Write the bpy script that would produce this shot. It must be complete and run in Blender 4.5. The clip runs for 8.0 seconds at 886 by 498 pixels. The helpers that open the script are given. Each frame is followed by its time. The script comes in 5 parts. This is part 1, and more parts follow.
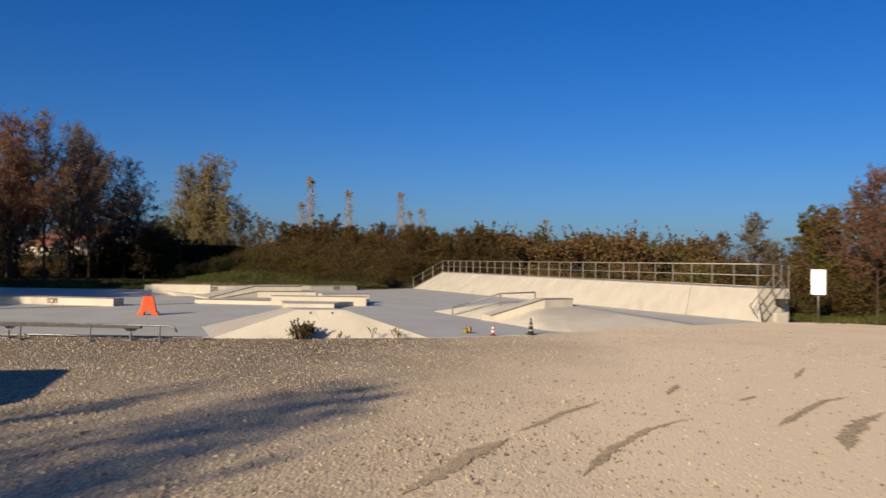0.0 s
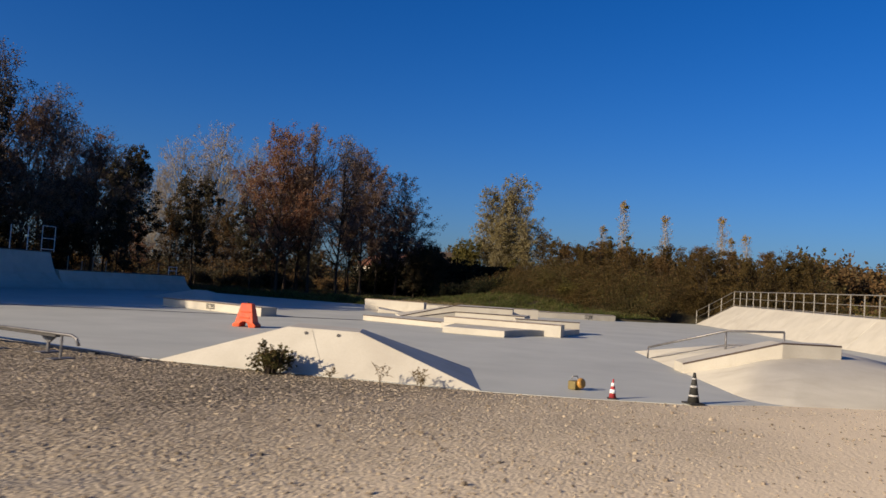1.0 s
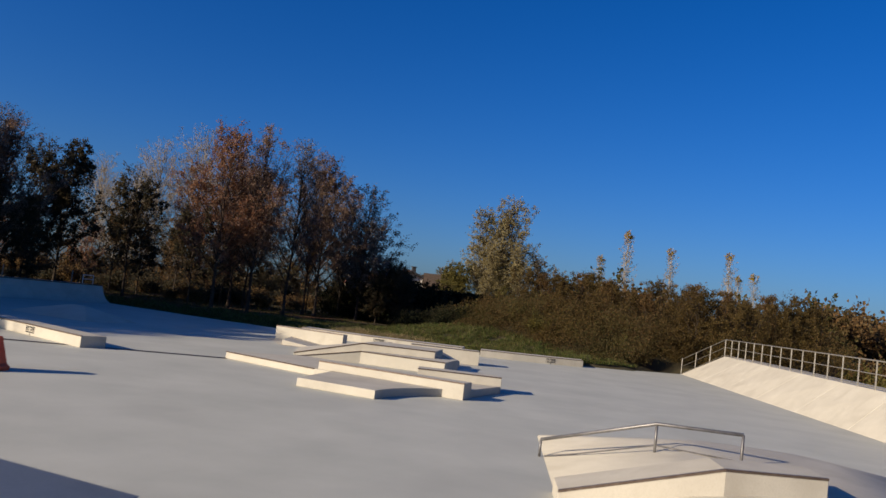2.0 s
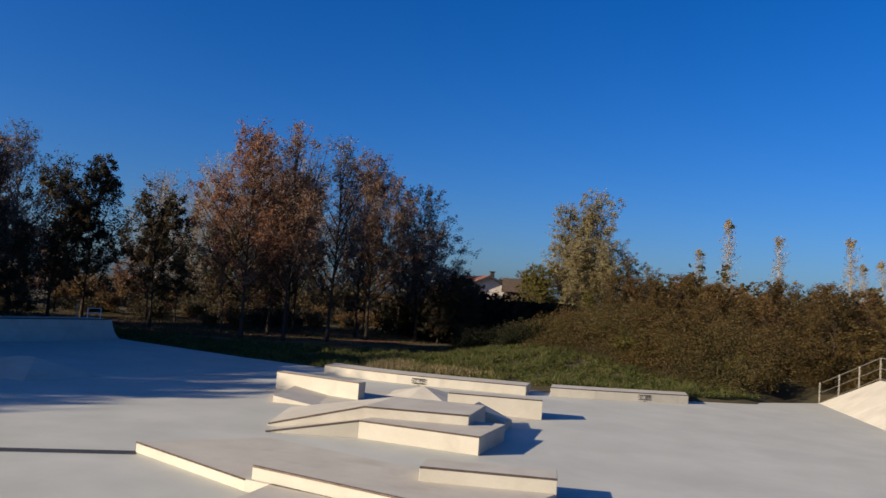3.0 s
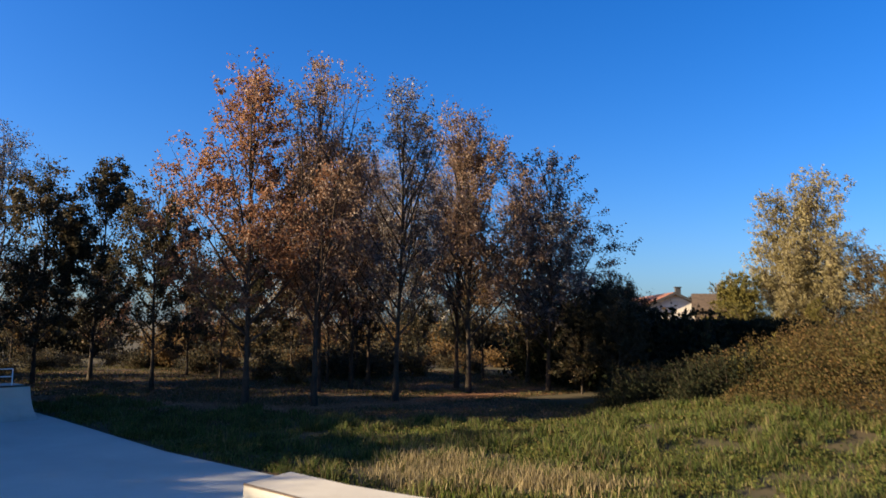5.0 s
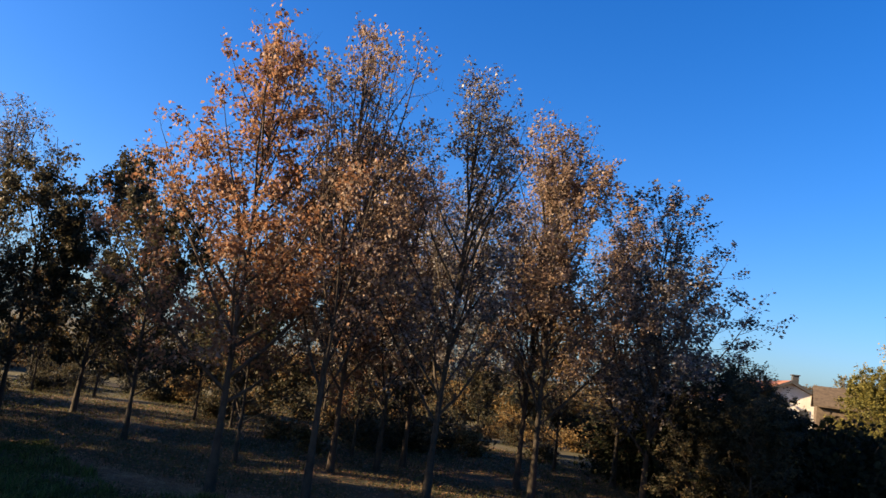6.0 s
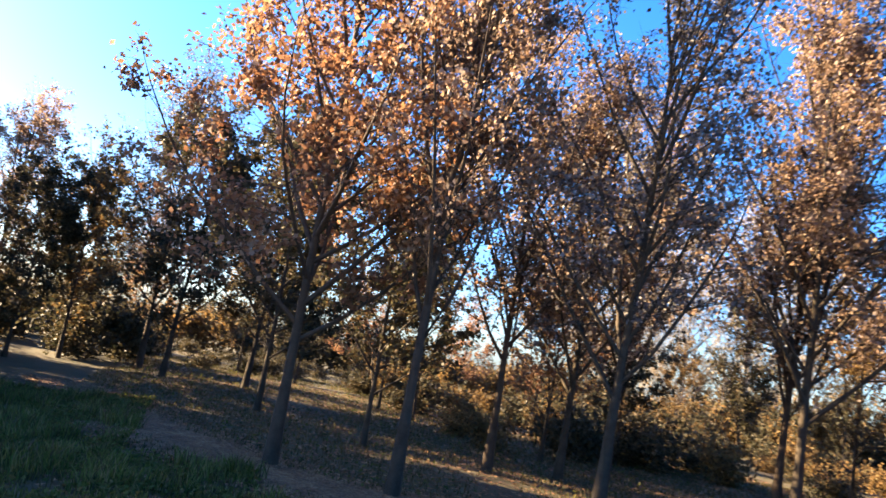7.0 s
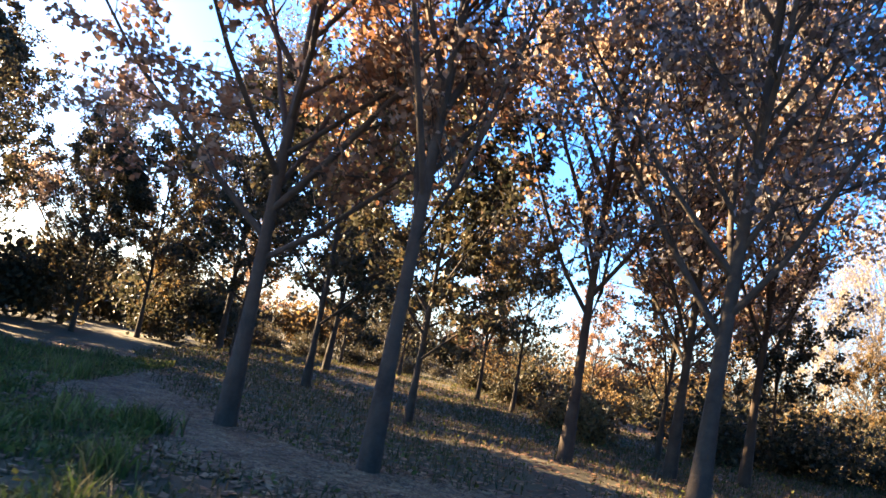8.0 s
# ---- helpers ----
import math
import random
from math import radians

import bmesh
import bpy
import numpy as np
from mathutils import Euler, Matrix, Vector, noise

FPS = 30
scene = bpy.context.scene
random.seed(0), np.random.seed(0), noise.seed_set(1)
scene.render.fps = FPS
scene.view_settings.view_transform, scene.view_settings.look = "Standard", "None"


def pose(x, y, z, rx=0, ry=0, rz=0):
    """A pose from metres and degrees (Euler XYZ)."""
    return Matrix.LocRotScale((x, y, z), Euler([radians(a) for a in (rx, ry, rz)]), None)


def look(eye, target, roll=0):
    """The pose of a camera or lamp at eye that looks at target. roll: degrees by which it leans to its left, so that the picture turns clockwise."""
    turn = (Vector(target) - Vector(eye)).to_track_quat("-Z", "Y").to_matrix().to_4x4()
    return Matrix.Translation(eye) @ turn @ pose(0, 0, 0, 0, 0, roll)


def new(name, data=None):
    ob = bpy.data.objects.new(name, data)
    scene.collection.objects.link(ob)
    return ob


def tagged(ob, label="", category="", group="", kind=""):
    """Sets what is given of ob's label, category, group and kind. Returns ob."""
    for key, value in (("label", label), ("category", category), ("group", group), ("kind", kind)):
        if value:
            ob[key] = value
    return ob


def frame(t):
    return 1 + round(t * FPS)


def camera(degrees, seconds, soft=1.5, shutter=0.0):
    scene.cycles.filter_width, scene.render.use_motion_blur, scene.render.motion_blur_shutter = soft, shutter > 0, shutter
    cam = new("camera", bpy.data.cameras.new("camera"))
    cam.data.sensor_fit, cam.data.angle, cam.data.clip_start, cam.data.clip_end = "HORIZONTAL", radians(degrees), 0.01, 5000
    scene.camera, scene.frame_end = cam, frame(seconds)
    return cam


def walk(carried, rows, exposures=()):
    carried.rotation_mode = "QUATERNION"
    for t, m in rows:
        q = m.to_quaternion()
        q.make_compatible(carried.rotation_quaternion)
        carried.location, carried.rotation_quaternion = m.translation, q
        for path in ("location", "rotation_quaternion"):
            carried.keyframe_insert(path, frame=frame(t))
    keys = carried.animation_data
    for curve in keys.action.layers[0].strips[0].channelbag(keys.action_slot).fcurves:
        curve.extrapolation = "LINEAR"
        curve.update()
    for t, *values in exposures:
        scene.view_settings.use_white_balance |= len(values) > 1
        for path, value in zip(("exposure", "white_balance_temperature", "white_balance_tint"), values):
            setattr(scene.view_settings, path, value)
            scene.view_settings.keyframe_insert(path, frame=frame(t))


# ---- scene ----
cam = camera(60.0, 8.0, shutter=0.15)
# seconds, eye, target, roll
PATH = [
    (0, (-0.332, -2.929, 1.851), (-0.059, 7.064, 2.076), 0.95),
    (0.5, (2.201, 2.269, 1.514), (-0.057, 11.998, 2.008), 1.53),
    (0.7, (2.939, 3.950, 1.475), (-0.191, 13.436, 1.941), 2.99),
    (1, (3.772, 6.276, 1.516), (-0.222, 15.432, 1.985), 3.68),
    (1.2, (4.139, 7.951, 1.620), (-0.019, 17.036, 2.041), 3.67),
    (1.5, (4.491, 10.250, 1.841), (0.356, 19.337, 2.411), 4.95),
    (1.7, (4.628, 11.502, 2.009), (0.552, 20.608, 2.692), 6.32),
    (2.8, (2.932, 20.218, 3.247), (-1.793, 29.004, 3.946), 6.27),
    (3, (2.263, 21.845, 3.450), (-2.939, 30.363, 4.077), 4.28),
    (3.2, (1.605, 23.463, 3.633), (-3.825, 31.841, 4.189), 4.47),
    (3.5, (0.598, 25.941, 3.828), (-5.347, 33.972, 4.233), 3.53),
    (3.7, (-0.127, 27.739, 3.857), (-6.291, 35.604, 4.218), 2.78),
    (4, (-1.298, 30.485, 3.795), (-7.648, 38.200, 4.173), 1.71),
    (4.2, (-2.178, 32.258, 3.685), (-8.648, 39.874, 4.049), 0.94),
    (4.5, (-3.531, 34.866, 3.483), (-10.213, 42.299, 3.805), -0.01),
    (4.7, (-4.327, 36.615, 3.295), (-11.131, 43.925, 3.800), -1.05),
    (5, (-5.624, 39.055, 3.218), (-12.693, 46.062, 4.180), 0.72),
    (5.2, (-6.655, 40.475, 3.432), (-13.924, 47.192, 4.865), 1.99),
    (6.3, (-12.648, 47.137, 4.106), (-20.775, 52.807, 5.449), 10.49),
    (6.5, (-13.531, 48.523, 3.769), (-22.027, 53.646, 5.022), 11.69),
    (7, (-16.014, 51.960, 2.538), (-25.533, 54.685, 3.941), 10.59),
    (7.5, (-17.790, 54.102, 1.795), (-27.613, 54.968, 3.458), 12.12),
    (7.7, (-18.530, 54.668, 1.671), (-28.385, 55.350, 3.225), 12.13),
    (8, (-19.874, 55.269, 1.705), (-29.775, 55.914, 2.955), 11.11),
]
walk(cam, [(t, look(e, g, r)) for t, e, g, r in PATH],
     exposures=[(0.0, 0.5, 6800, 16), (0.5, 0.5, 6700, 16), (1.0, 0.5, 6600, 16), (1.7, 0.5, 6400, 16), (2.8, 0.65, 6400, 15), (3.5, 0.97, 6450, 15), (4.5, 1.42, 7000, 14), (5.2, 1.78, 7400, 14), (6.3, 2.2, 8000, 14),
                (7.0, 3.4, 8400, 17), (7.6, 3.9, 8600, 18), (8.0, 3.75, 8500, 18)])

# ---- world and sun ----
SUN_YAW, SUN_EL = 148.0, 19.3
world = bpy.data.worlds.new("sky")
scene.world = world
world.use_nodes = True
wn = world.node_tree
sky = wn.nodes.new("ShaderNodeTexSky")
sky.sky_type = "NISHITA"
sky.sun_disc = False
sky.sun_elevation = radians(SUN_EL)
sky.sun_rotation = radians(-SUN_YAW)
sky.air_density, sky.dust_density, sky.ozone_density = 1.0, 1.3, 5.0
deep = wn.nodes.new("ShaderNodeHueSaturation")
deep.inputs["Saturation"].default_value = 1.29
wn.links.new(sky.outputs[0], deep.inputs["Color"])
tone = wn.nodes.new("ShaderNodeMixRGB")
tone.blend_type = "MULTIPLY"
tone.inputs[0].default_value = 1.0
tone.inputs[2].default_value = (0.71, 0.92, 1.28, 1)
wn.links.new(deep.outputs[0], tone.inputs[1])
wn.links.new(tone.outputs[0], wn.nodes["Background"].inputs[0])
wn.nodes["Background"].inputs[1].default_value = 0.058
sun_dir = Vector((-math.sin(radians(SUN_YAW)) * math.cos(radians(SUN_EL)),
                  math.cos(radians(SUN_YAW)) * math.cos(radians(SUN_EL)), math.sin(radians(SUN_EL))))
sun = new("sun", bpy.data.lights.new("sun", "SUN"))
sun.data.energy, sun.data.angle, sun.data.color = 5.0, radians(0.53), (1.0, 0.87, 0.65)
sun.matrix_world = look(sun_dir * 80, (0, 0, 0))


# ---- materials ----
def material(name, colours, scale=4.0, rough=0.8, bump=0.2, bump_scale=40.0, metal=0.0, fine=None, translucent=0.0, per="", spec=0.3, stain=None):
    """Noise-mixed procedural surface. per: "island" or "object" picks the colour by piece."""
    m = bpy.data.materials.new(name)
    m.use_nodes = True
    nt = m.node_tree
    n, l = nt.nodes, nt.links
    b = n["Principled BSDF"]
    b.inputs["Roughness"].default_value = rough
    b.inputs["Metallic"].default_value = metal
    b.inputs["Specular IOR Level"].default_value = spec
    geo = n.new("ShaderNodeNewGeometry")
    tex = n.new("ShaderNodeTexNoise")
    tex.inputs["Scale"].default_value = scale
    tex.inputs["Detail"].default_value = 6
    tex.inputs["Roughness"].default_value = 0.6
    l.new(geo.outputs["Position"], tex.inputs["Vector"])
    ramp = n.new("ShaderNodeValToRGB")
    e = ramp.color_ramp.elements
    while len(e) < len(colours):
        e.new(0.5)
    lo, hi = (0.32, 0.68) if not per else (0.0, 1.0)
    for k, c in enumerate(colours):
        e[k].position = lo + (hi - lo) * k / max(1, len(colours) - 1)
        e[k].color = (*c, 1)
    if per == "island":
        drift = n.new("ShaderNodeMath")
        drift.operation = "MULTIPLY_ADD"
        l.new(tex.outputs[0], drift.inputs[0])
        drift.inputs[1].default_value, drift.inputs[2].default_value = 1.1, -0.55
        tone_ = n.new("ShaderNodeMath")
        tone_.use_clamp = True
        l.new(geo.outputs["Random Per Island"], tone_.inputs[0])
        l.new(drift.outputs[0], tone_.inputs[1])
        l.new(tone_.outputs[0], ramp.inputs[0])
    elif per == "object":
        info = n.new("ShaderNodeObjectInfo")
        l.new(info.outputs["Random"], ramp.inputs[0])
    else:
        l.new(tex.outputs[0], ramp.inputs[0])
    colour = ramp.outputs[0]
    if per:
        var = n.new("ShaderNodeMixRGB")
        var.blend_type = "MULTIPLY"
        var.inputs[0].default_value = 0.5
        l.new(colour, var.inputs[1])
        l.new(tex.outputs[0], var.inputs[2])
        colour = var.outputs[0]
    tex2 = n.new("ShaderNodeTexNoise")
    tex2.inputs["Scale"].default_value = bump_scale
    tex2.inputs["Detail"].default_value = 5
    l.new(geo.outputs["Position"], tex2.inputs["Vector"])
    if fine:
        mix = n.new("ShaderNodeMixRGB")
        mix.blend_type = "MIX"
        r2 = n.new("ShaderNodeMapRange")
        r2.inputs[1].default_value, r2.inputs[2].default_value = 0.45, 0.75
        r2.inputs[4].default_value = fine[1]
        l.new(tex2.outputs[0], r2.inputs[0])
        l.new(r2.outputs[0], mix.inputs[0])
        l.new(colour, mix.inputs[1])
        mix.inputs[2].default_value = (*fine[0], 1)
        colour = mix.outputs[0]
    if stain:
        tex3 = n.new("ShaderNodeTexNoise")
        tex3.inputs["Scale"].default_value = stain[1]
        tex3.inputs["Detail"].default_value = 3
        tex3.inputs["Distortion"].default_value = 0.6
        l.new(geo.outputs["Position"], tex3.inputs["Vector"])
        r3 = n.new("ShaderNodeMapRange")
        r3.inputs[1].default_value, r3.inputs[2].default_value = 0.52, 0.72
        r3.inputs[4].default_value = stain[2]
        l.new(tex3.outputs[0], r3.inputs[0])
        mix = n.new("ShaderNodeMixRGB")
        l.new(r3.outputs[0], mix.inputs[0])
        l.new(colour, mix.inputs[1])
        mix.inputs[2].default_value = (*stain[0], 1)
        colour = mix.outputs[0]
    l.new(colour, b.inputs["Base Color"])
    if bump:
        bm_ = n.new("ShaderNodeBump")
        bm_.inputs["Strength"].default_value = bump
        bm_.inputs["Distance"].default_value = 0.02
        l.new(tex2.outputs[0], bm_.inputs["Height"])
        l.new(bm_.outputs[0], b.inputs["Normal"])
    if translucent:
        tr = n.new("ShaderNodeBsdfTranslucent")
        l.new(colour, tr.inputs[0])
        mx = n.new("ShaderNodeMixShader")
        mx.inputs[0].default_value = translucent
        l.new(b.outputs[0], mx.inputs[1])
        l.new(tr.outputs[0], mx.inputs[2])
        l.new(mx.outputs[0], n["Material Output"].inputs[0])
    return m


M = {}
M["floor"] = material("trowelled_concrete", [(0.40, 0.40, 0.335), (0.48, 0.475, 0.40)], 0.5, 0.62, 0.08, 60, fine=((0.35, 0.345, 0.29), 0.25), stain=((0.36, 0.355, 0.30), 0.35, 0.5))
M["concrete"] = material("cast_concrete", [(0.41, 0.375, 0.30), (0.48, 0.445, 0.36)], 1.2, 0.75, 0.12, 45, fine=((0.33, 0.295, 0.235), 0.3), stain=((0.31, 0.275, 0.215), 1.1, 0.4))
M["edge"] = material("rusty_steel", [(0.10, 0.07, 0.05), (0.17, 0.13, 0.10)], 8, 0.45, 0.1, 80, metal=0.6)
M["slot"] = material("drain_iron", [(0.03, 0.03, 0.03), (0.07, 0.065, 0.06)], 10, 0.6, 0.1, 80)
def pebble_material(name, colours, size):
    """Packed gravel: cells with a tone each, dark gaps, broad patches."""
    m = bpy.data.materials.new(name)
    m.use_nodes = True
    n, l = m.node_tree.nodes, m.node_tree.links
    b = n["Principled BSDF"]
    b.inputs["Roughness"].default_value = 0.95
    b.inputs["Specular IOR Level"].default_value = 0.15
    geo = n.new("ShaderNodeNewGeometry")
    warp = n.new("ShaderNodeTexNoise")
    warp.inputs["Scale"].default_value = 9
    l.new(geo.outputs["Position"], warp.inputs["Vector"])
    add = n.new("ShaderNodeMixRGB")
    add.blend_type = "ADD"
    add.inputs[0].default_value = 0.06
    l.new(geo.outputs["Position"], add.inputs[1])
    l.new(warp.outputs["Color"], add.inputs[2])
    cells = n.new("ShaderNodeTexVoronoi")
    cells.inputs["Scale"].default_value = 1 / size
    l.new(add.outputs[0], cells.inputs["Vector"])
    ramp = n.new("ShaderNodeValToRGB")
    e = ramp.color_ramp.elements
    e.new(0.5)
    for k, c in enumerate(colours[:3]):
        e[k].position, e[k].color = 0.15 + 0.35 * k, (*c, 1)
    l.new(cells.outputs["Color"], ramp.inputs[0])
    gap = n.new("ShaderNodeMapRange")
    gap.inputs[1].default_value, gap.inputs[2].default_value = 0.35, 0.75
    gap.inputs[3].default_value, gap.inputs[4].default_value = 1.0, 0.33
    l.new(cells.outputs["Distance"], gap.inputs[0])
    broad = n.new("ShaderNodeTexNoise")
    broad.inputs["Scale"].default_value = 0.45
    broad.inputs["Detail"].default_value = 6
    l.new(geo.outputs["Position"], broad.inputs["Vector"])
    patch = n.new("ShaderNodeMapRange")
    patch.inputs[1].default_value, patch.inputs[2].default_value = 0.3, 0.7
    patch.inputs[3].default_value, patch.inputs[4].default_value = 0.82, 1.12
    l.new(broad.outputs[0], patch.inputs[0])
    mul = n.new("ShaderNodeMath")
    mul.operation = "MULTIPLY"
    l.new(gap.outputs[0], mul.inputs[0])
    l.new(patch.outputs[0], mul.inputs[1])
    mix = n.new("ShaderNodeMixRGB")
    mix.blend_type = "MULTIPLY"
    mix.inputs[0].default_value = 1.0
    l.new(ramp.outputs[0], mix.inputs[1])
    l.new(mul.outputs[0], mix.inputs[2])
    # fine rolled grit where cars drive, in the east of the lot
    sep = n.new("ShaderNodeSeparateXYZ")
    l.new(geo.outputs["Position"], sep.inputs[0])
    east = n.new("ShaderNodeMapRange")
    east.inputs[1].default_value, east.inputs[2].default_value = -2.5, 5.0
    east.inputs[3].default_value, east.inputs[4].default_value = -0.4, 0.6
    l.new(sep.outputs[0], east.inputs[0])
    worn = n.new("ShaderNodeTexNoise")
    worn.inputs["Scale"].default_value = 0.5
    worn.inputs["Detail"].default_value = 4
    l.new(geo.outputs["Position"], worn.inputs["Vector"])
    rolled = n.new("ShaderNodeMath")
    rolled.operation = "MULTIPLY_ADD"
    rolled.use_clamp = True
    l.new(worn.outputs[0], rolled.inputs[0])
    rolled.inputs[1].default_value = 0.5
    south = n.new("ShaderNodeMapRange")
    south.inputs[1].default_value, south.inputs[2].default_value = 15.0, 7.0
    south.inputs[3].default_value, south.inputs[4].default_value = 0.08, 0.56
    l.new(sep.outputs[1], south.inputs[0])
    where = n.new("ShaderNodeMath")
    l.new(east.outputs[0], where.inputs[0])
    l.new(south.outputs[0], where.inputs[1])
    l.new(where.outputs[0], rolled.inputs[2])
    grit = n.new("ShaderNodeMixRGB")
    grit.inputs[2].default_value = (*colours[3], 1)
    l.new(rolled.outputs[0], grit.inputs[0])
    l.new(mix.outputs[0], grit.inputs[1])
    l.new(grit.outputs[0], b.inputs["Base Color"])
    relief = n.new("ShaderNodeMapRange")
    relief.inputs[3].default_value, relief.inputs[4].default_value = 1.0, 0.3
    l.new(rolled.outputs[0], relief.inputs[0])
    bump = n.new("ShaderNodeBump")
    l.new(relief.outputs[0], bump.inputs["Strength"])
    bump.inputs["Distance"].default_value = 0.02
    bump.invert = True
    l.new(cells.outputs["Distance"], bump.inputs["Height"])
    l.new(bump.outputs[0], b.inputs["Normal"])
    return m


M["gravel"] = pebble_material("gravel", [(0.115, 0.09, 0.06), (0.27, 0.216, 0.145), (0.52, 0.425, 0.295), (0.76, 0.61, 0.40)], 0.04)
M["stone"] = material("gravel_stone", [(0.14, 0.11, 0.074), (0.33, 0.262, 0.182), (0.53, 0.435, 0.305)], 30, 0.9, 0.2, 90, per="island")
M["earth"] = material("meadow_soil", [(0.036, 0.032, 0.010), (0.065, 0.050, 0.018)], 0.9, 1.0, 0.35, 22, fine=((0.065, 0.042, 0.02), 0.6), stain=((0.065, 0.036, 0.018), 0.3, 0.7))
M["grass"] = material("grass_blades", [(0.042, 0.07, 0.013), (0.10, 0.145, 0.025), (0.17, 0.19, 0.042), (0.28, 0.22, 0.095)], 0.7, 0.7, 0, per="island", translucent=0.5)
M["grass_dry"] = material("dry_grass_blades", [(0.045, 0.05, 0.014), (0.078, 0.072, 0.022), (0.11, 0.076, 0.034), (0.15, 0.10, 0.053)], 1.0, 0.7, 0, per="island", translucent=0.45)
M["litter"] = material("fallen_leaves", [(0.10, 0.042, 0.019), (0.20, 0.088, 0.036), (0.30, 0.165, 0.075)], 2.0, 0.8, 0, per="island")
M["bark"] = material("bark", [(0.025, 0.017, 0.01), (0.06, 0.043, 0.026)], 5, 0.9, 0.7, 25, fine=((0.03, 0.024, 0.02), 0.6))
M["bark_pale"] = material("pale_bark", [(0.028, 0.017, 0.010), (0.066, 0.042, 0.025)], 4, 0.9, 0.6, 25, fine=((0.05, 0.036, 0.025), 0.6))
M["leaf_orange"] = material("autumn_leaves", [(0.13, 0.07, 0.042), (0.29, 0.13, 0.066), (0.36, 0.175, 0.092), (0.38, 0.26, 0.18)], 0.5, 0.5, 0, per="island", translucent=0.52, spec=0.15)
M["leaf_brown"] = material("brown_leaves", [(0.13, 0.09, 0.066), (0.29, 0.175, 0.11), (0.39, 0.25, 0.165), (0.43, 0.33, 0.25)], 0.5, 0.5, 0, per="island", translucent=0.52, spec=0.15)
M["leaf_rust"] = material("rust_brown_leaves", [(0.075, 0.05, 0.026), (0.185, 0.105, 0.042), (0.255, 0.15, 0.058), (0.19, 0.145, 0.068)], 0.5, 0.6, 0, per="island", translucent=0.45, spec=0.1)
M["leaf_gold"] = material("golden_brown_leaves", [(0.085, 0.058, 0.022), (0.135, 0.092, 0.033), (0.19, 0.125, 0.042), (0.12, 0.09, 0.03)], 0.5, 0.6, 0, per="island", translucent=0.5, spec=0.1)
M["leaf_ash"] = material("withered_grey_brown_leaves", [(0.06, 0.05, 0.044), (0.14, 0.112, 0.096), (0.31, 0.27, 0.24)], 0.5, 0.5, 0, per="island", translucent=0.35, spec=0.3)
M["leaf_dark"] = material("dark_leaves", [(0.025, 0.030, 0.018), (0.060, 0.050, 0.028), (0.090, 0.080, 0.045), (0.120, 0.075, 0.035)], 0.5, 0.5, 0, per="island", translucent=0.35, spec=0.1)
M["leaf_olive"] = material("olive_leaves", [(0.078, 0.078, 0.023), (0.169, 0.143, 0.039), (0.260, 0.208, 0.058), (0.130, 0.130, 0.046)], 0.5, 0.6, 0, per="island", translucent=0.52, spec=0.1)
M["leaf_yellow"] = material("yellow_leaves", [(0.364, 0.221, 0.026), (0.600, 0.390, 0.039)], 0.5, 0.6, 0, per="island", translucent=0.52, spec=0.1)
M["leaf_bramble"] = material("bramble_leaves", [(0.05, 0.052, 0.017), (0.092, 0.08, 0.027), (0.135, 0.085, 0.036), (0.095, 0.093, 0.03)], 0.5, 0.7, 0, per="island", translucent=0.35, spec=0.1)
M["leaf_grey"] = material("bare_twigs", [(0.11, 0.09, 0.064), (0.20, 0.165, 0.112), (0.26, 0.215, 0.13)], 0.5, 0.8, 0, per="island", translucent=0.3, spec=0.1)
M["leaf_twig"] = material("pale_twigs", [(0.30, 0.24, 0.16), (0.44, 0.36, 0.25)], 0.5, 0.8, 0, per="island", translucent=0.3, spec=0.1)
M["leaf_willow"] = material("willow_leaves", [(0.24, 0.195, 0.08), (0.37, 0.30, 0.135), (0.46, 0.39, 0.22)], 0.5, 0.7, 0, per="island", translucent=0.45, spec=0.1)
M["weed"] = material("dry_stalks", [(0.07, 0.05, 0.03), (0.13, 0.095, 0.05)], 5, 0.9, 0, spec=0.1)
M["straw"] = material("straw", [(0.26, 0.20, 0.09), (0.42, 0.33, 0.17)], 1, 0.8, 0, per="island", translucent=0.4)
M["bark_light"] = material("light_bark", [(0.24, 0.20, 0.15), (0.38, 0.33, 0.26)], 4, 0.9, 0.3, 25)
# near-black leaf tone: the grove's shade is put into this colour
M["leaf_hedge"] = material("shade_dark_leaves", [(0.012, 0.016, 0.008), (0.025, 0.03, 0.014), (0.04, 0.035, 0.018)], 0.5, 0.8, 0, per="island", translucent=0.2, spec=0.05)
M["herb"] = material("herb_leaves", [(0.04, 0.056, 0.013), (0.09, 0.108, 0.022), (0.15, 0.145, 0.038), (0.12, 0.078, 0.03)], 1.0, 0.7, 0, per="island", translucent=0.4, spec=0.15)
M["galv"] = material("galvanised_steel", [(0.20, 0.185, 0.155), (0.31, 0.285, 0.24)], 6, 0.5, 0.05, 60, metal=0.7)
M["rail_paint"] = material("dull_steel", [(0.12, 0.115, 0.11), (0.22, 0.21, 0.20)], 6, 0.45, 0.05, 60, metal=0.6)
M["orange"] = material("orange_plastic", [(0.52, 0.065, 0.018), (0.66, 0.105, 0.026)], 3, 0.5, 0.05, 50)
M["red"] = material("red_plastic", [(0.30, 0.03, 0.035), (0.40, 0.05, 0.05)], 6, 0.5, 0.05, 50)
M["white"] = material("white_band", [(0.62, 0.60, 0.56), (0.78, 0.77, 0.74)], 6, 0.6, 0.05, 50)
M["worn_band"] = material("worn_band", [(0.22, 0.21, 0.19), (0.55, 0.54, 0.50)], 25, 0.7, 0.05, 50)
M["black"] = material("black_rubber", [(0.018, 0.018, 0.016), (0.04, 0.038, 0.032)], 8, 0.7, 0.1, 50)
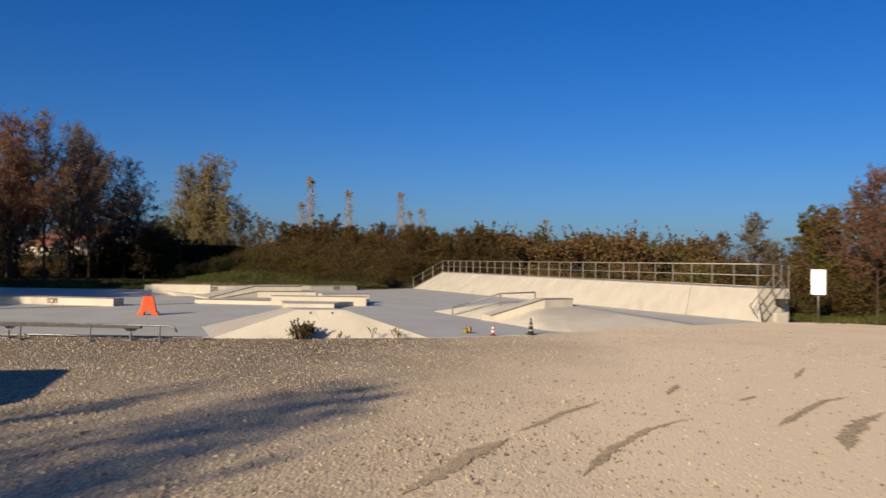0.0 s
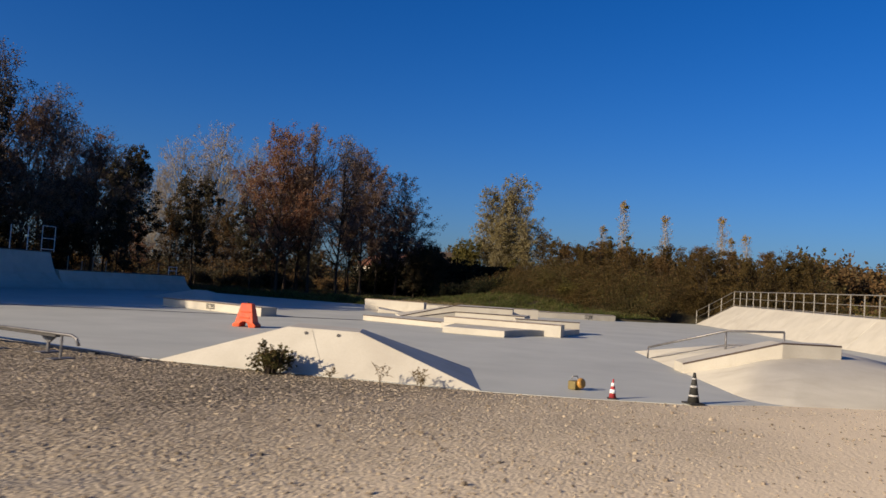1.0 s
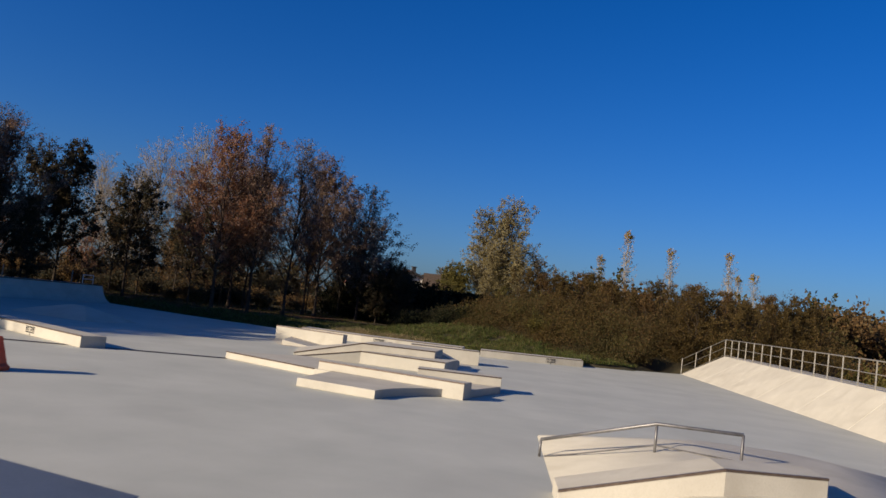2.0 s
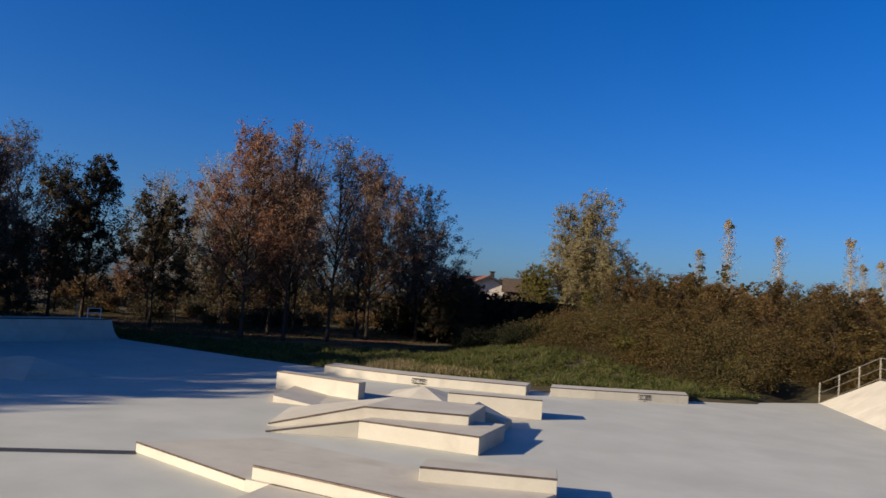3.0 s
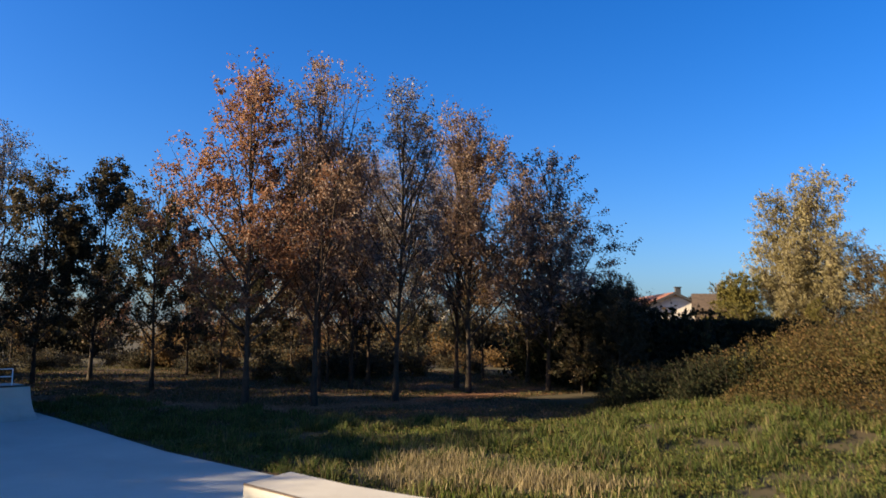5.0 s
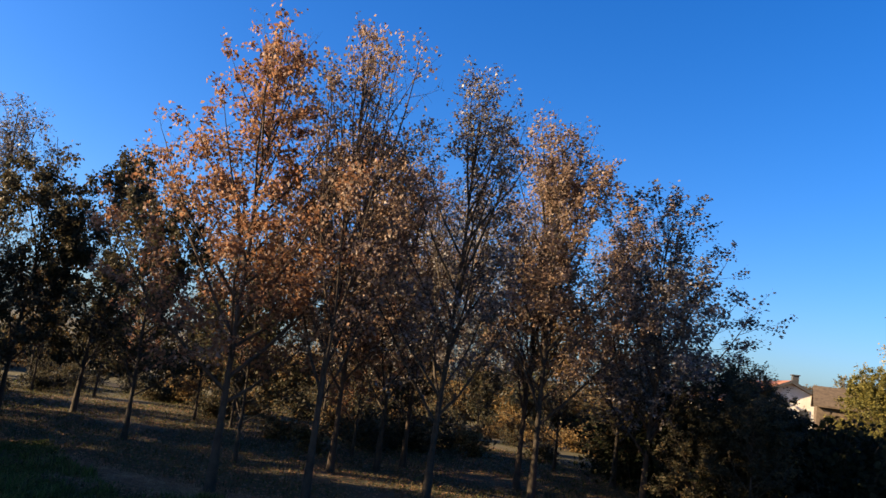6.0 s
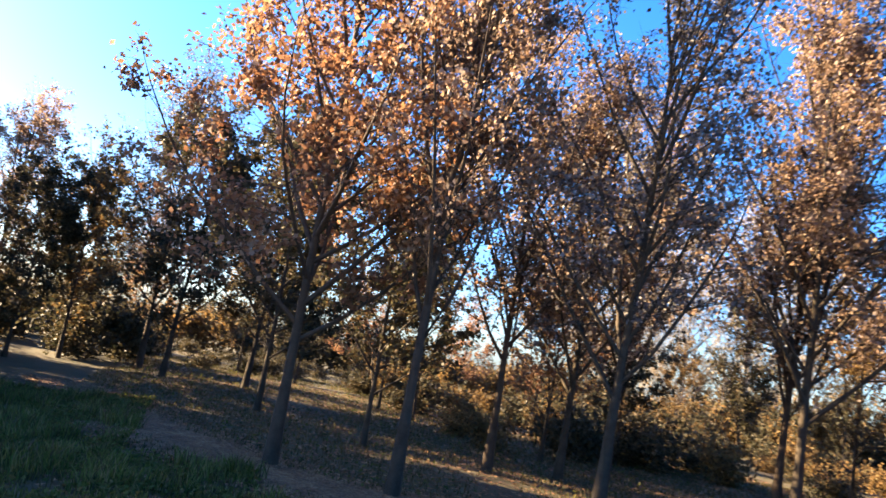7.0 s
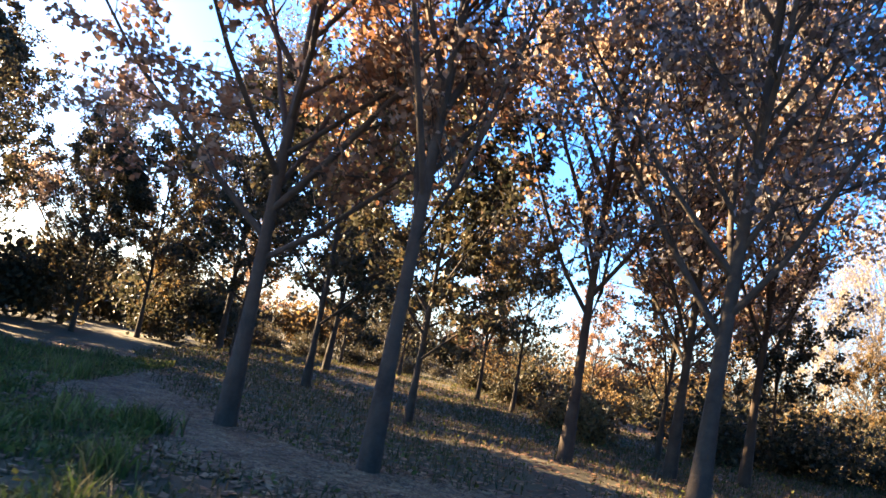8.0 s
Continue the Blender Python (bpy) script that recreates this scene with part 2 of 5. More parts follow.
M["amber"] = material("amber_plastic", [(0.28, 0.13, 0.022), (0.40, 0.21, 0.045)], 6, 0.4, 0.05, 50)
M["olive_case"] = material("olive_plastic", [(0.12, 0.09, 0.03), (0.19, 0.145, 0.05)], 6, 0.55, 0.05, 50)
M["sack"] = material("grey_housing", [(0.20, 0.19, 0.16), (0.34, 0.32, 0.28)], 9, 0.8, 0.2, 40)
M["paint_black"] = material("stencil_black", [(0.02, 0.02, 0.02), (0.06, 0.055, 0.05)], 20, 0.8, 0)
M["roof"] = material("roof_tiles", [(0.17, 0.066, 0.036), (0.27, 0.11, 0.06)], 3, 0.85, 0.4, 12)
M["plaster"] = material("pale_plaster", [(0.62, 0.54, 0.43), (0.74, 0.66, 0.54)], 1, 0.9, 0.1, 30)
M["glass"] = material("window_glass", [(0.02, 0.025, 0.03), (0.05, 0.055, 0.06)], 1, 0.08, 0, spec=0.6)
M["car"] = material("car_paint", [(0.10, 0.11, 0.13), (0.13, 0.14, 0.16)], 1, 0.25, 0, metal=0.5)
M["wood"] = material("weathered_timber", [(0.20, 0.165, 0.12), (0.34, 0.29, 0.22)], 6, 0.9, 0.3, 40)
# shed timber, with shade put into its low brown tone
M["shaded_timber"] = material("shaded_timber", [(0.05, 0.034, 0.022), (0.095, 0.066, 0.044)], 3, 0.9, 0.3, 20)
M["sign"] = material("sign_board", [(0.70, 0.70, 0.69), (0.80, 0.80, 0.79)], 2, 0.5, 0.02, 50)


# ---- mesh helpers ----
class Geo:
    """Vertices and faces that grow into one mesh."""

    def __init__(self):
        self.v, self.f = [], []

    def add(self, verts, faces):
        k = len(self.v)
        self.v += [tuple(q) for q in verts]
        self.f += [tuple(i + k for i in f) for f in faces]
        return self

    def box(self, x0, x1, y0, y1, z0, z1):
        return self.add([(x, y, z) for z in (z0, z1) for x, y in ((x0, y0), (x1, y0), (x1, y1), (x0, y1))],
                        [(3, 2, 1, 0), (4, 5, 6, 7), (0, 1, 5, 4), (1, 2, 6, 5), (2, 3, 7, 6), (3, 0, 4, 7)])

    def prism(self, top, z0):
        """top: counter-clockwise (x, y, z); straight walls down to z0."""
        n = len(top)
        return self.add([*top, *((x, y, z0) for x, y, _ in top)],
                        [tuple(range(n)), tuple(range(2 * n - 1, n - 1, -1)), *((i, i + n, (i + 1) % n + n, (i + 1) % n) for i in range(n))])

    def tube(self, path, radii, sides=8, cap=True):
        """A round bar along points; radii: one number or one a point."""
        path = [Vector(q) for q in path]
        r = radii if isinstance(radii, (list, tuple)) else [radii] * len(path)
        rings, n = [], len(path)
        for i, q in enumerate(path):
            d = (path[min(i + 1, n - 1)] - path[max(i - 1, 0)]).normalized()
            a = d.cross(Vector((0.31, 0.2, 0.93)) if abs(d.z) < 0.9 else Vector((1, 0.1, 0))).normalized()
            b = d.cross(a)
            rings += [q + (a * math.cos(t) + b * math.sin(t)) * r[i] for t in (2 * math.pi * k / sides for k in range(sides))]
        faces = [(i * sides + k, i * sides + (k + 1) % sides, (i + 1) * sides + (k + 1) % sides, (i + 1) * sides + k) for i in range(n - 1) for k in range(sides)]
        if cap:
            faces += [tuple(range(sides - 1, -1, -1)), tuple((n - 1) * sides + k for k in range(sides))]
        return self.add(rings, faces)

    def lathe(self, profile, sides=16, centre=(0, 0)):
        """Turn (radius, z) pairs round the upright through centre."""
        n = len(profile)
        v = [(centre[0] + r * math.cos(2 * math.pi * k / sides), centre[1] + r * math.sin(2 * math.pi * k / sides), z) for r, z in profile for k in range(sides)]
        f = [(i * sides + k, i * sides + (k + 1) % sides, (i + 1) * sides + (k + 1) % sides, (i + 1) * sides + k) for i in range(n - 1) for k in range(sides)]
        return self.add(v, f + [tuple(range(sides - 1, -1, -1)), tuple((n - 1) * sides + k for k in range(sides))])

    def mesh(self, name, mat, bevel=0.0, smooth=False):
        me = bpy.data.meshes.new(name)
        me.from_pydata(self.v, [], self.f)
        if bevel:
            bm = bmesh.new()
            bm.from_mesh(me)
            bmesh.ops.recalc_face_normals(bm, faces=bm.faces)
            sharp = [e for e in bm.edges if len(e.link_faces) == 2 and e.calc_face_angle(0) > 0.5]
            bmesh.ops.bevel(bm, geom=sharp, offset=bevel, segments=2, profile=0.5, affect="EDGES", clamp_overlap=True)
            bm.to_mesh(me)
            bm.free()
        else:
            bm = bmesh.new()
            bm.from_mesh(me)
            if len(bm.faces) < 3000:
                bmesh.ops.recalc_face_normals(bm, faces=bm.faces)
                bm.to_mesh(me)
            bm.free()
        if smooth:
            me.polygons.foreach_set("use_smooth", [True] * len(me.polygons))
        me.materials.append(mat)
        return me


def thing(name, at, label, category, rz=0.0, group="", kind=""):
    ob = new(name)
    ob.empty_display_size = 0.2
    ob.matrix_world = pose(*at, 0, 0, rz)
    return tagged(ob, label, category, group, kind)


def part(name, me, parent, label="", at=(0, 0, 0), kind=""):
    ob = new(name, me)
    ob.location = at
    ob.parent = parent
    return tagged(ob, label, kind=kind)


def solo(name, me, label, category, at=(0, 0, 0), rz=0.0, group="", kind=""):
    ob = new(name, me)
    ob.matrix_world = pose(*at, 0, 0, rz)
    return tagged(ob, label, category, group, kind)


def sub(points, o):
    return [(q[0] - o[0], q[1] - o[1], q[2] if len(q) > 2 else 0.0) for q in points]


def smooth01(a):
    a = min(1.0, max(0.0, a))
    return a * a * (3 - 2 * a)


# ---- plan ----
SOUTH_EDGE = [(-34, 18.6), (-20, 17.0), (-14, 16.5), (-9, 16.2), (-7.3, 16.1), (-5.1, 16.1), (-3.2, 16.4), (-0.9, 16.8), (0, 17.0),
              (1.3, 17.5), (2.7, 18.2), (3.7, 19.1), (5.8, 20.8), (8.2, 22.3), (12.2, 24.9)]
NORTH_EDGE = [(-1.0, 60.2), (-4.2, 55.2), (-9.5, 51.3), (-12, 50.3), (-19.5, 48.2), (-24, 47.8), (-32.4, 48.0), (-34.5, 48.0)]
SLAB = SOUTH_EDGE + NORTH_EDGE


def inside(x, y, poly):
    hit, j = False, len(poly) - 1
    for i in range(len(poly)):
        (x1, y1), (x2, y2) = poly[i], poly[j]
        if (y1 > y) != (y2 > y) and x < (x2 - x1) * (y - y1) / (y2 - y1) + x1:
            hit = not hit
        j = i
    return hit


def ground_z(x, y):
    """Height of the meadow: level by the park, a mound in the north-east."""
    d = (y - 50.5) * 0.86 - (x + 14) * 0.51
    z = 1.65 * smooth01((d - 0.5) / 14.0) * smooth01((x + 21.5) / 9.0) * (1 - smooth01((y - 95) / 40))
    z += 0.18 * smooth01((y - 48.5) / 3) * smooth01((x + 60) / 10) if y < 90 else 0.18
    return z + 0.05 * noise.noise((x * 0.4, y * 0.4, 0))


# ---- ground ----
def spread(lo, hi, step, far):
    mid = list(np.arange(lo, hi + step / 2, step))
    out = [lo - far * (k / 8) ** 2 for k in range(8, 0, -1)]
    return out + mid + [hi + far * (k / 8) ** 2 for k in range(1, 9)]


def build_ground():
    xs, ys = spread(-80, 40, 1.25, 1800), spread(-20, 105, 1.25, 1800)
    v = []
    for y in ys:
        for x in xs:
            low = inside(x, y, SLAB) or y < 30 and -36 < x < 30 or -46 < y < (15 if x < 0 else 14 - 0.4 * (x - 30)) and -62 < x < 62
            if x > -3.5 and not low:
                low = any(inside(x + a, y + b, SLAB) for a in (-3.2, -1.6, 0, 1.3) for b in (-1.4, 0, 1.4))
            v.append((x, y, -0.12 if low else ground_z(x, y)))
    w = len(xs)
    f = [(j * w + i, j * w + i + 1, (j + 1) * w + i + 1, (j + 1) * w + i) for j in range(len(ys) - 1) for i in range(w - 1)]
    solo("ground", Geo().add(v, f).mesh("ground", M["earth"], smooth=True), "rough grassy meadow ground with soil and leaf litter", "ground", kind="structure")


build_ground()

slab = [(x, y, 0.0) for x, y in SLAB]
solo("pavement", Geo().prism(slab, -0.25).mesh("pavement", M["floor"]), "smooth pale grey trowelled concrete skatepark floor", "floor", kind="structure")


def build_gravel():
    edge = [(-60, 15.0), (-40, 15.5)] + SOUTH_EDGE + [(15, 25.4), (20, 21.0), (30, 14), (60, 0)]
    g = Geo()
    n = 46
    for x, y in edge:
        for k in range(n):
            yy = y - (y + 45) * (k / (n - 1)) ** 1.4
            g.v.append((x, yy, 0.012 * noise.noise((x * 0.7, yy * 0.7, 3)) + (0.0 if k else -0.005) - 0.004))
    for i in range(len(edge) - 1):
        for k in range(n - 1):
            g.f.append((i * n + k, i * n + k + 1, (i + 1) * n + k + 1, (i + 1) * n + k))
    solo("gravel_ground", g.mesh("gravel_ground", M["gravel"], smooth=True), "beige gravel lot with loose stones and tyre marks", "gravel", kind="structure")


build_gravel()

# ---- skatepark obstacles ----
def wedge_block(name, label, base_near, base_far, top_near, top_far, h, holes=0, rounded=0.0):
    """A flat-topped kicker: near and far trapezoid walls, sloping ends. Each list runs left to right: foot, shoulder, shoulder, foot."""
    o = base_near[0]
    t = thing(name, (o[0], o[1], 0), label, "skate ramp")
    nl, nr = base_near
    fl, fr = base_far
    ntl, ntr = top_near
    ftl, ftr = top_far
    pts = sub([(*nl, 0.003), (*ntl, h), (*ntr, h), (*nr, 0.003), (*fl, 0.003), (*ftl, h), (*ftr, h), (*fr, 0.003),
               (*nl, -0.2), (*nr, -0.2), (*fl, -0.2), (*fr, -0.2)], o)
    g = Geo().add(pts, [(0, 3, 2, 1), (4, 5, 6, 7), (0, 1, 5, 4), (1, 2, 6, 5), (2, 3, 7, 6), (0, 8, 9, 3), (4, 7, 11, 10), (8, 10, 11, 9), (0, 4, 10, 8), (3, 9, 11, 7)])
    me = g.mesh(name, M["concrete"], bevel=0.0 if rounded else 0.012)
    if rounded:
        bm = bmesh.new()
        bm.from_mesh(me)
        hips = [e for e in bm.edges if abs(e.verts[0].co.z - e.verts[1].co.z) > 0.3 and max(v.co.z for v in e.verts) > 0.3]
        bmesh.ops.bevel(bm, geom=hips, offset=rounded, segments=6, profile=0.5, affect="EDGES", clamp_overlap=True)
        bm.to_mesh(me)
        bm.free()
        me.polygons.foreach_set("use_smooth", [True] * len(me.polygons))
    part("body", me, t)
    # formwork tie holes in the near wall
    for k in range(holes):
        s = (k + 0.7) / (holes + 0.4)
        f0, f1 = Vector((*nl, 0)).lerp(Vector((*nr, 0)), 0.3 + 0.4 * s), Vector((*ntl, h)).lerp(Vector((*ntr, h)), s)
        x, y, z = f0.lerp(f1, 0.88)
        q = Geo().lathe([(0.028, 0), (0.028, 0.012), (0.012, 0.012)], 10)
        ob = part("tie_hole", q.mesh("tie_hole", M["slot"]), t, "dark formwork tie hole")
        ob.matrix_local = Matrix.Translation((x - o[0], y - o[1] - 0.004, z + 0.004)) @ pose(0, 0, 0, 90, 0, 0)
    return t


# kicker beside the gravel
kicker = wedge_block("kicker_ramp", "low cream concrete kicker with sloping ends beside the gravel", [(-5.45, 16.05), (-0.15, 17.0)], [(-6.6, 19.3), (-1.4, 19.75)],
            [(-3.5, 16.86), (-2.3, 17.08)], [(-3.95, 17.85), (-2.68, 17.85)], 0.68, holes=2)

part("joint", Geo().tube([(2.85, 0.52, 0.01), (2.36, 0.872, 0.66)], 0.005, 5).mesh("joint", M["sack"]), kicker, "thin grey casting joint")

# wide hip with ledge and rail
HIP_H = 0.5
wedge_block("hip_ramp", "broad cream concrete hip ramp carrying a ledge", [(3.6, 19.05), (9.2, 22.9)], [(0.0, 28.9), (7.5, 31.0)],
            [(3.9, 23.4), (5.4, 24.5)], [(2.75, 27.9), (5.2, 28.6)], HIP_H, rounded=0.5)


def path_ledge(name, label, line, width, side, base, edge=True, sign=""):
    """A ledge along line [(x, y, top z), ...]: body and steel-edged front. side: the way from the front edge to the back. base: foot heights."""
    o = line[0]
    t = thing(name, (o[0], o[1], 0), label, "skate ledge")
    n = len(line)
    sx, sy = side
    front = sub(line, o)
    back = [(x + sx * width, y + sy * width, z) for x, y, z in front]
    foot = base if isinstance(base, (list, tuple)) else [base] * n
    v = front + back + [(x, y, foot[i]) for i, (x, y, z) in enumerate(front)] + [(x, y, foot[i]) for i, (x, y, z) in enumerate(back)]
    f = []
    for i in range(n - 1):
        f += [(i, i + 1, n + i + 1, n + i), (i, 2 * n + i, 2 * n + i + 1, i + 1), (n + i, n + i + 1, 3 * n + i + 1, 3 * n + i), (2 * n + i, 3 * n + i, 3 * n + i + 1, 2 * n + i + 1)]
    f += [(0, n, 3 * n, 2 * n), (n - 1, 3 * n - 1, 4 * n - 1, 2 * n - 1)]
    part("body", Geo().add(v, f).mesh(name, M["concrete"], bevel=0.008), t)
    if edge:
        g = Geo()
        for i in range(n - 1):
            a, b = Vector(front[i]), Vector(front[i + 1])
            d = (b - a).normalized()
            w = Vector((sx, sy, 0))
            up = Vector((0, 0, 1))
            q = []
            for p0 in (a, b):
                q += [p0 - w * 0.005 - up * 0.026, p0 + w * 0.04 - up * 0.026, p0 + w * 0.04 + up * 0.005, p0 - w * 0.005 + up * 0.005]
            g.add(q, [(3, 2, 1, 0), (4, 5, 6, 7), (0, 1, 5, 4), (1, 2, 6, 5), (2, 3, 7, 6), (3, 0, 4, 7)])
        part("steel_edge", g.mesh("steel_edge", M["edge"]), t, "brown steel edge angle")
    return t


def stencil(parent, at, rz, size=0.3):
    """Black stencil: two words between two bars, with a dot below."""
    for k, ch in enumerate("NO BMX"):
        if ch == " ":
            continue
        cu = bpy.data.curves.new("letter", "FONT")
        cu.body, cu.size, cu.align_x, cu.align_y, cu.extrude = ch, size * 0.42, "CENTER", "CENTER", 0.001
        tmp = bpy.data.objects.new("tmp", cu)
        scene.collection.objects.link(tmp)
        me = bpy.data.meshes.new_from_object(tmp.evaluated_get(bpy.context.evaluated_depsgraph_get()))
        bpy.data.objects.remove(tmp)
        me.materials.clear()
        me.materials.append(M["paint_black"])
        ob = part("letter", me, parent, "black stencilled letter")
        ob.matrix_local = Matrix.Translation(at) @ pose(0, 0, 0, 90, 0, rz) @ Matrix.Translation(((k - 2.5) * size * 0.25, 0, 0))
    g = Geo()
    for z in (0.24, -0.24):
        g.box(-size * 0.75, size * 0.75, -0.001, 0.001, z * size - 0.016, z * size + 0.016)
    g.box(-0.02, 0.02, -0.001, 0.001, -0.42 * size - 0.02, -0.42 * size + 0.02)
    bars = part("stencil_bars", g.mesh("stencil_bars", M["paint_black"]), parent, "black stencil bars")
    bars.matrix_local = Matrix.Translation(at) @ pose(0, 0, 0, 0, 0, rz)


def heading(a, b):
    d = Vector((b[0] - a[0], b[1] - a[1], 0)).normalized()
    return d, (-d.y, d.x), math.degrees(math.atan2(d.y, d.x))


# ledge on the hip: slopes up, then level
line = [(2.05, 23.2, 0.20), (3.95, 23.55, 0.78), (5.08, 24.3, 0.78)]
path_ledge("hubba_ledge", "cream concrete ledge with brown steel edge on the hip", line, 0.75, (-0.35, 0.94), [-0.1, 0.0, 0.0])

# kinked flat rail on the hip
t = thing("kinked_rail", (0.95, 26.3, 0), "thin grey steel rail, sloping then level, on the hip", "grind rail")
ra, rk, rb = Vector((-0.08, 0, 0.28)), Vector((1.75, 0.15, 0.84)), Vector((3.05, -0.1, 0.92))
part("bar", Geo().tube([ra, rk, rb], 0.028, 8).mesh("bar", M["rail_paint"], smooth=True), t)
for p, z in ((ra, 0.0), (rk, 0.30), (rb, 0.35)):
    part("post", Geo().tube([(p.x, p.y, z), (p.x, p.y, p.z)], 0.022, 8).mesh("post", M["rail_paint"], smooth=True), t)
part("foot_bar", Geo().tube([(0, 0, 0.02), (0.5, 0.05, 0.14), (1.75, 0.15, 0.5), (2.95, -0.1, 0.52)], 0.014, 6).mesh("foot_bar", M["rail_paint"]), t)

# west ledge with stencil
line = [(-18.3, 29.7, 0.32), (-15.6, 29.25, 0.32), (-12.85, 28.7, 0.32)]
t = path_ledge("low_ledge", "long low cream concrete ledge with a black stencil", line, 0.75, (0.18, 0.98), 0.0)
stencil(t, (2.75, -0.475, 0.17), -11, 0.32)

# north ledges, gently bent
line = [(-17.9, 46.35, 0.36), (-16.2, 46.45, 0.36), (-14.6, 46.75, 0.36), (-13.0, 47.3, 0.36), (-11.4, 47.95, 0.36), (-9.95, 48.6, 0.36)]
t = path_ledge("long_ledge", "long bent cream concrete ledge with black stencil below the grass slope", line, 1.3, (-0.3, 0.95), 0.0)
stencil(t, (4.15, 0.635, 0.17), 19.3, 0.36)
line = [(-9.3, 49.4, 0.34), (-7.9, 50.4, 0.34), (-6.5, 51.6, 0.34), (-5.0, 53.0, 0.34)]
t = path_ledge("long_ledge", "shorter bent cream concrete ledge with black stencil beside the grass", line, 1.2, (-0.35, 0.94), 0.0)
stencil(t, (2.95, 2.33, 0.17), 41, 0.34)

# raised base of the middle ledge, with the ledge on it
o = (-13.4, 38.7)
t = thing("sloped_platform", (o[0], o[1], 0), "low cream concrete platform with sloped sides", "skate platform")
low = [(-13.45, 38.6), (-11.4, 39.4), (-7.9, 41.0), (-7.0, 43.4), (-9.4, 45.6), (-12.6, 45.2), (-15.6, 42.4), (-15.9, 40.9)]
mid = Vector((-11.6, 42.2, 0))
top = [tuple((Vector((*q, 0)) * 0.62 + mid * 0.38).to_2d()) for q in low]
g = Geo()
g.add(sub([(*q, 0.003) for q in low] + [(*q, 0.05) for q in top], o), [tuple(range(8, 16))] + [(i, (i + 1) % 8, (i + 1) % 8 + 8, i + 8) for i in range(8)])
part("body", g.mesh("sloped_platform", M["concrete"], bevel=0.006), t)
part("west_face", Geo().prism(sub([(-13.64, 38.93, 0.2), (-12.1, 39.35, 0.02), (-12.9, 41.0, 0.01), (-15.3, 42.0, 0.2)], o), -0.1).mesh("west_face", M["concrete"], bevel=0.01), t)

path_ledge("block_ledge", "short cream concrete ledge block with steel edge", [(-15.67, 41.19, 0.58), (-12.39, 41.4, 0.58)], 0.45, (-0.15, 0.99), 0.0)
path_ledge("block_ledge", "taller cream concrete ledge block throwing a shadow", [(-9.6, 42.2, 0.58), (-7.05, 43.5, 0.58)], 0.75, (-0.45, 0.89), 0.0)

t = thing("small_pyramid", (-11.6, 44.0, 0), "small cream concrete pyramid between ledges", "skate pyramid")
part("body", Geo().add([(-1.0, -1.1, 0.003), (0.0, -1.25, 0.003), (1.5, -0.8, 0.003), (1.4, 1.4, 0.003), (-1.8, 0.9, 0.003), (0, 0, 0.42)], [(0, 1, 5), (1, 2, 5), (2, 3, 5), (3, 4, 5), (4, 0, 5), (4, 3, 2, 1, 0)]).mesh("small_pyramid", M["concrete"]), t)
t = thing("small_pyramid", (-22.6, 36.6, 0), "small grey concrete pyramid partly in tree shade", "skate pyramid")
part("body", Geo().add([(-2.0, -1.6, 0.003), (2.3, -1.3, 0.003), (2.2, 1.5, 0.003), (-1.8, 1.6, 0.003), (-0.2, 0, 0.5), (0.5, 0.1, 0.5)], [(0, 1, 5, 4), (1, 2, 5), (2, 3, 4, 5), (3, 0, 4), (3, 2, 1, 0)]).mesh("small_pyramid", M["concrete"]), t)

# two stepped tiers whose left ends slope to the floor
def tier(label, front, back, z, low, foot):
    """A flat tier: front and back run from the sloping end to the square end."""
    o = front[0]
    t = thing("stepped_tier", (o[0], o[1], 0), label, "skate ledge")
    zs = [low] + [z] * (len(front) - 1)
    top = [(x, y, q) for (x, y), q in zip(front, zs)]
    far = [(x, y, q) for (x, y), q in zip(back, zs)]
    n = len(front)
    v = sub(top + far + [(x, y, foot) for x, y in front] + [(x, y, foot) for x, y in back], o)
    f = []
    for i in range(n - 1):
        f += [(i, i + 1, n + i + 1, n + i), (i, 2 * n + i, 2 * n + i + 1, i + 1), (n + i, n + i + 1, 3 * n + i + 1, 3 * n + i), (2 * n + i, 3 * n + i, 3 * n + i + 1, 2 * n + i + 1)]
    f += [(0, n, 3 * n, 2 * n), (n - 1, 3 * n - 1, 4 * n - 1, 2 * n - 1)]
    part("body", Geo().add(v, f).mesh("stepped_tier", M["concrete"], bevel=0.008), t)
    part("steel_edge", Geo().tube(sub([(x, y, q - 0.008) for x, y, q in top], o), 0.022, 6).mesh("steel_edge", M["edge"]), t, "brown steel edge")


tier("lower cream concrete tier, one end sloping to the floor", [(-10.5, 35.4), (-8.7, 36.6), (-5.8, 37.2)], [(-11.3, 37.6), (-8.9, 38.4), (-6.2, 39.3)], 0.42, 0.03, 0.0)
tier("upper cream concrete tier, one end sloping to the floor", [(-11.0, 36.0), (-9.0, 37.15), (-6.7, 38.3)], [(-12.4, 38.3), (-9.6, 39.4), (-7.3, 40.3)], 0.66, 0.08, 0.0)
t = thing("down_ledge", (-7.5, 40.8, 0), "short cream concrete ledge sloping down behind the tiers", "skate ledge")
part("body", Geo().add([(-0.3, -0.3, 0.6), (0.6, -0.1, 0.22), (0.5, 0.55, 0.22), (-0.5, 0.4, 0.6), (-0.3, -0.3, 0), (0.6, -0.1, 0), (0.5, 0.55, 0), (-0.5, 0.4, 0)], [(0, 1, 2, 3), (7, 6, 5, 4), (0, 4, 5, 1), (1, 5, 6, 2), (2, 6, 7, 3), (3, 7, 4, 0)]).mesh("down_ledge", M["concrete"], bevel=0.01), t)

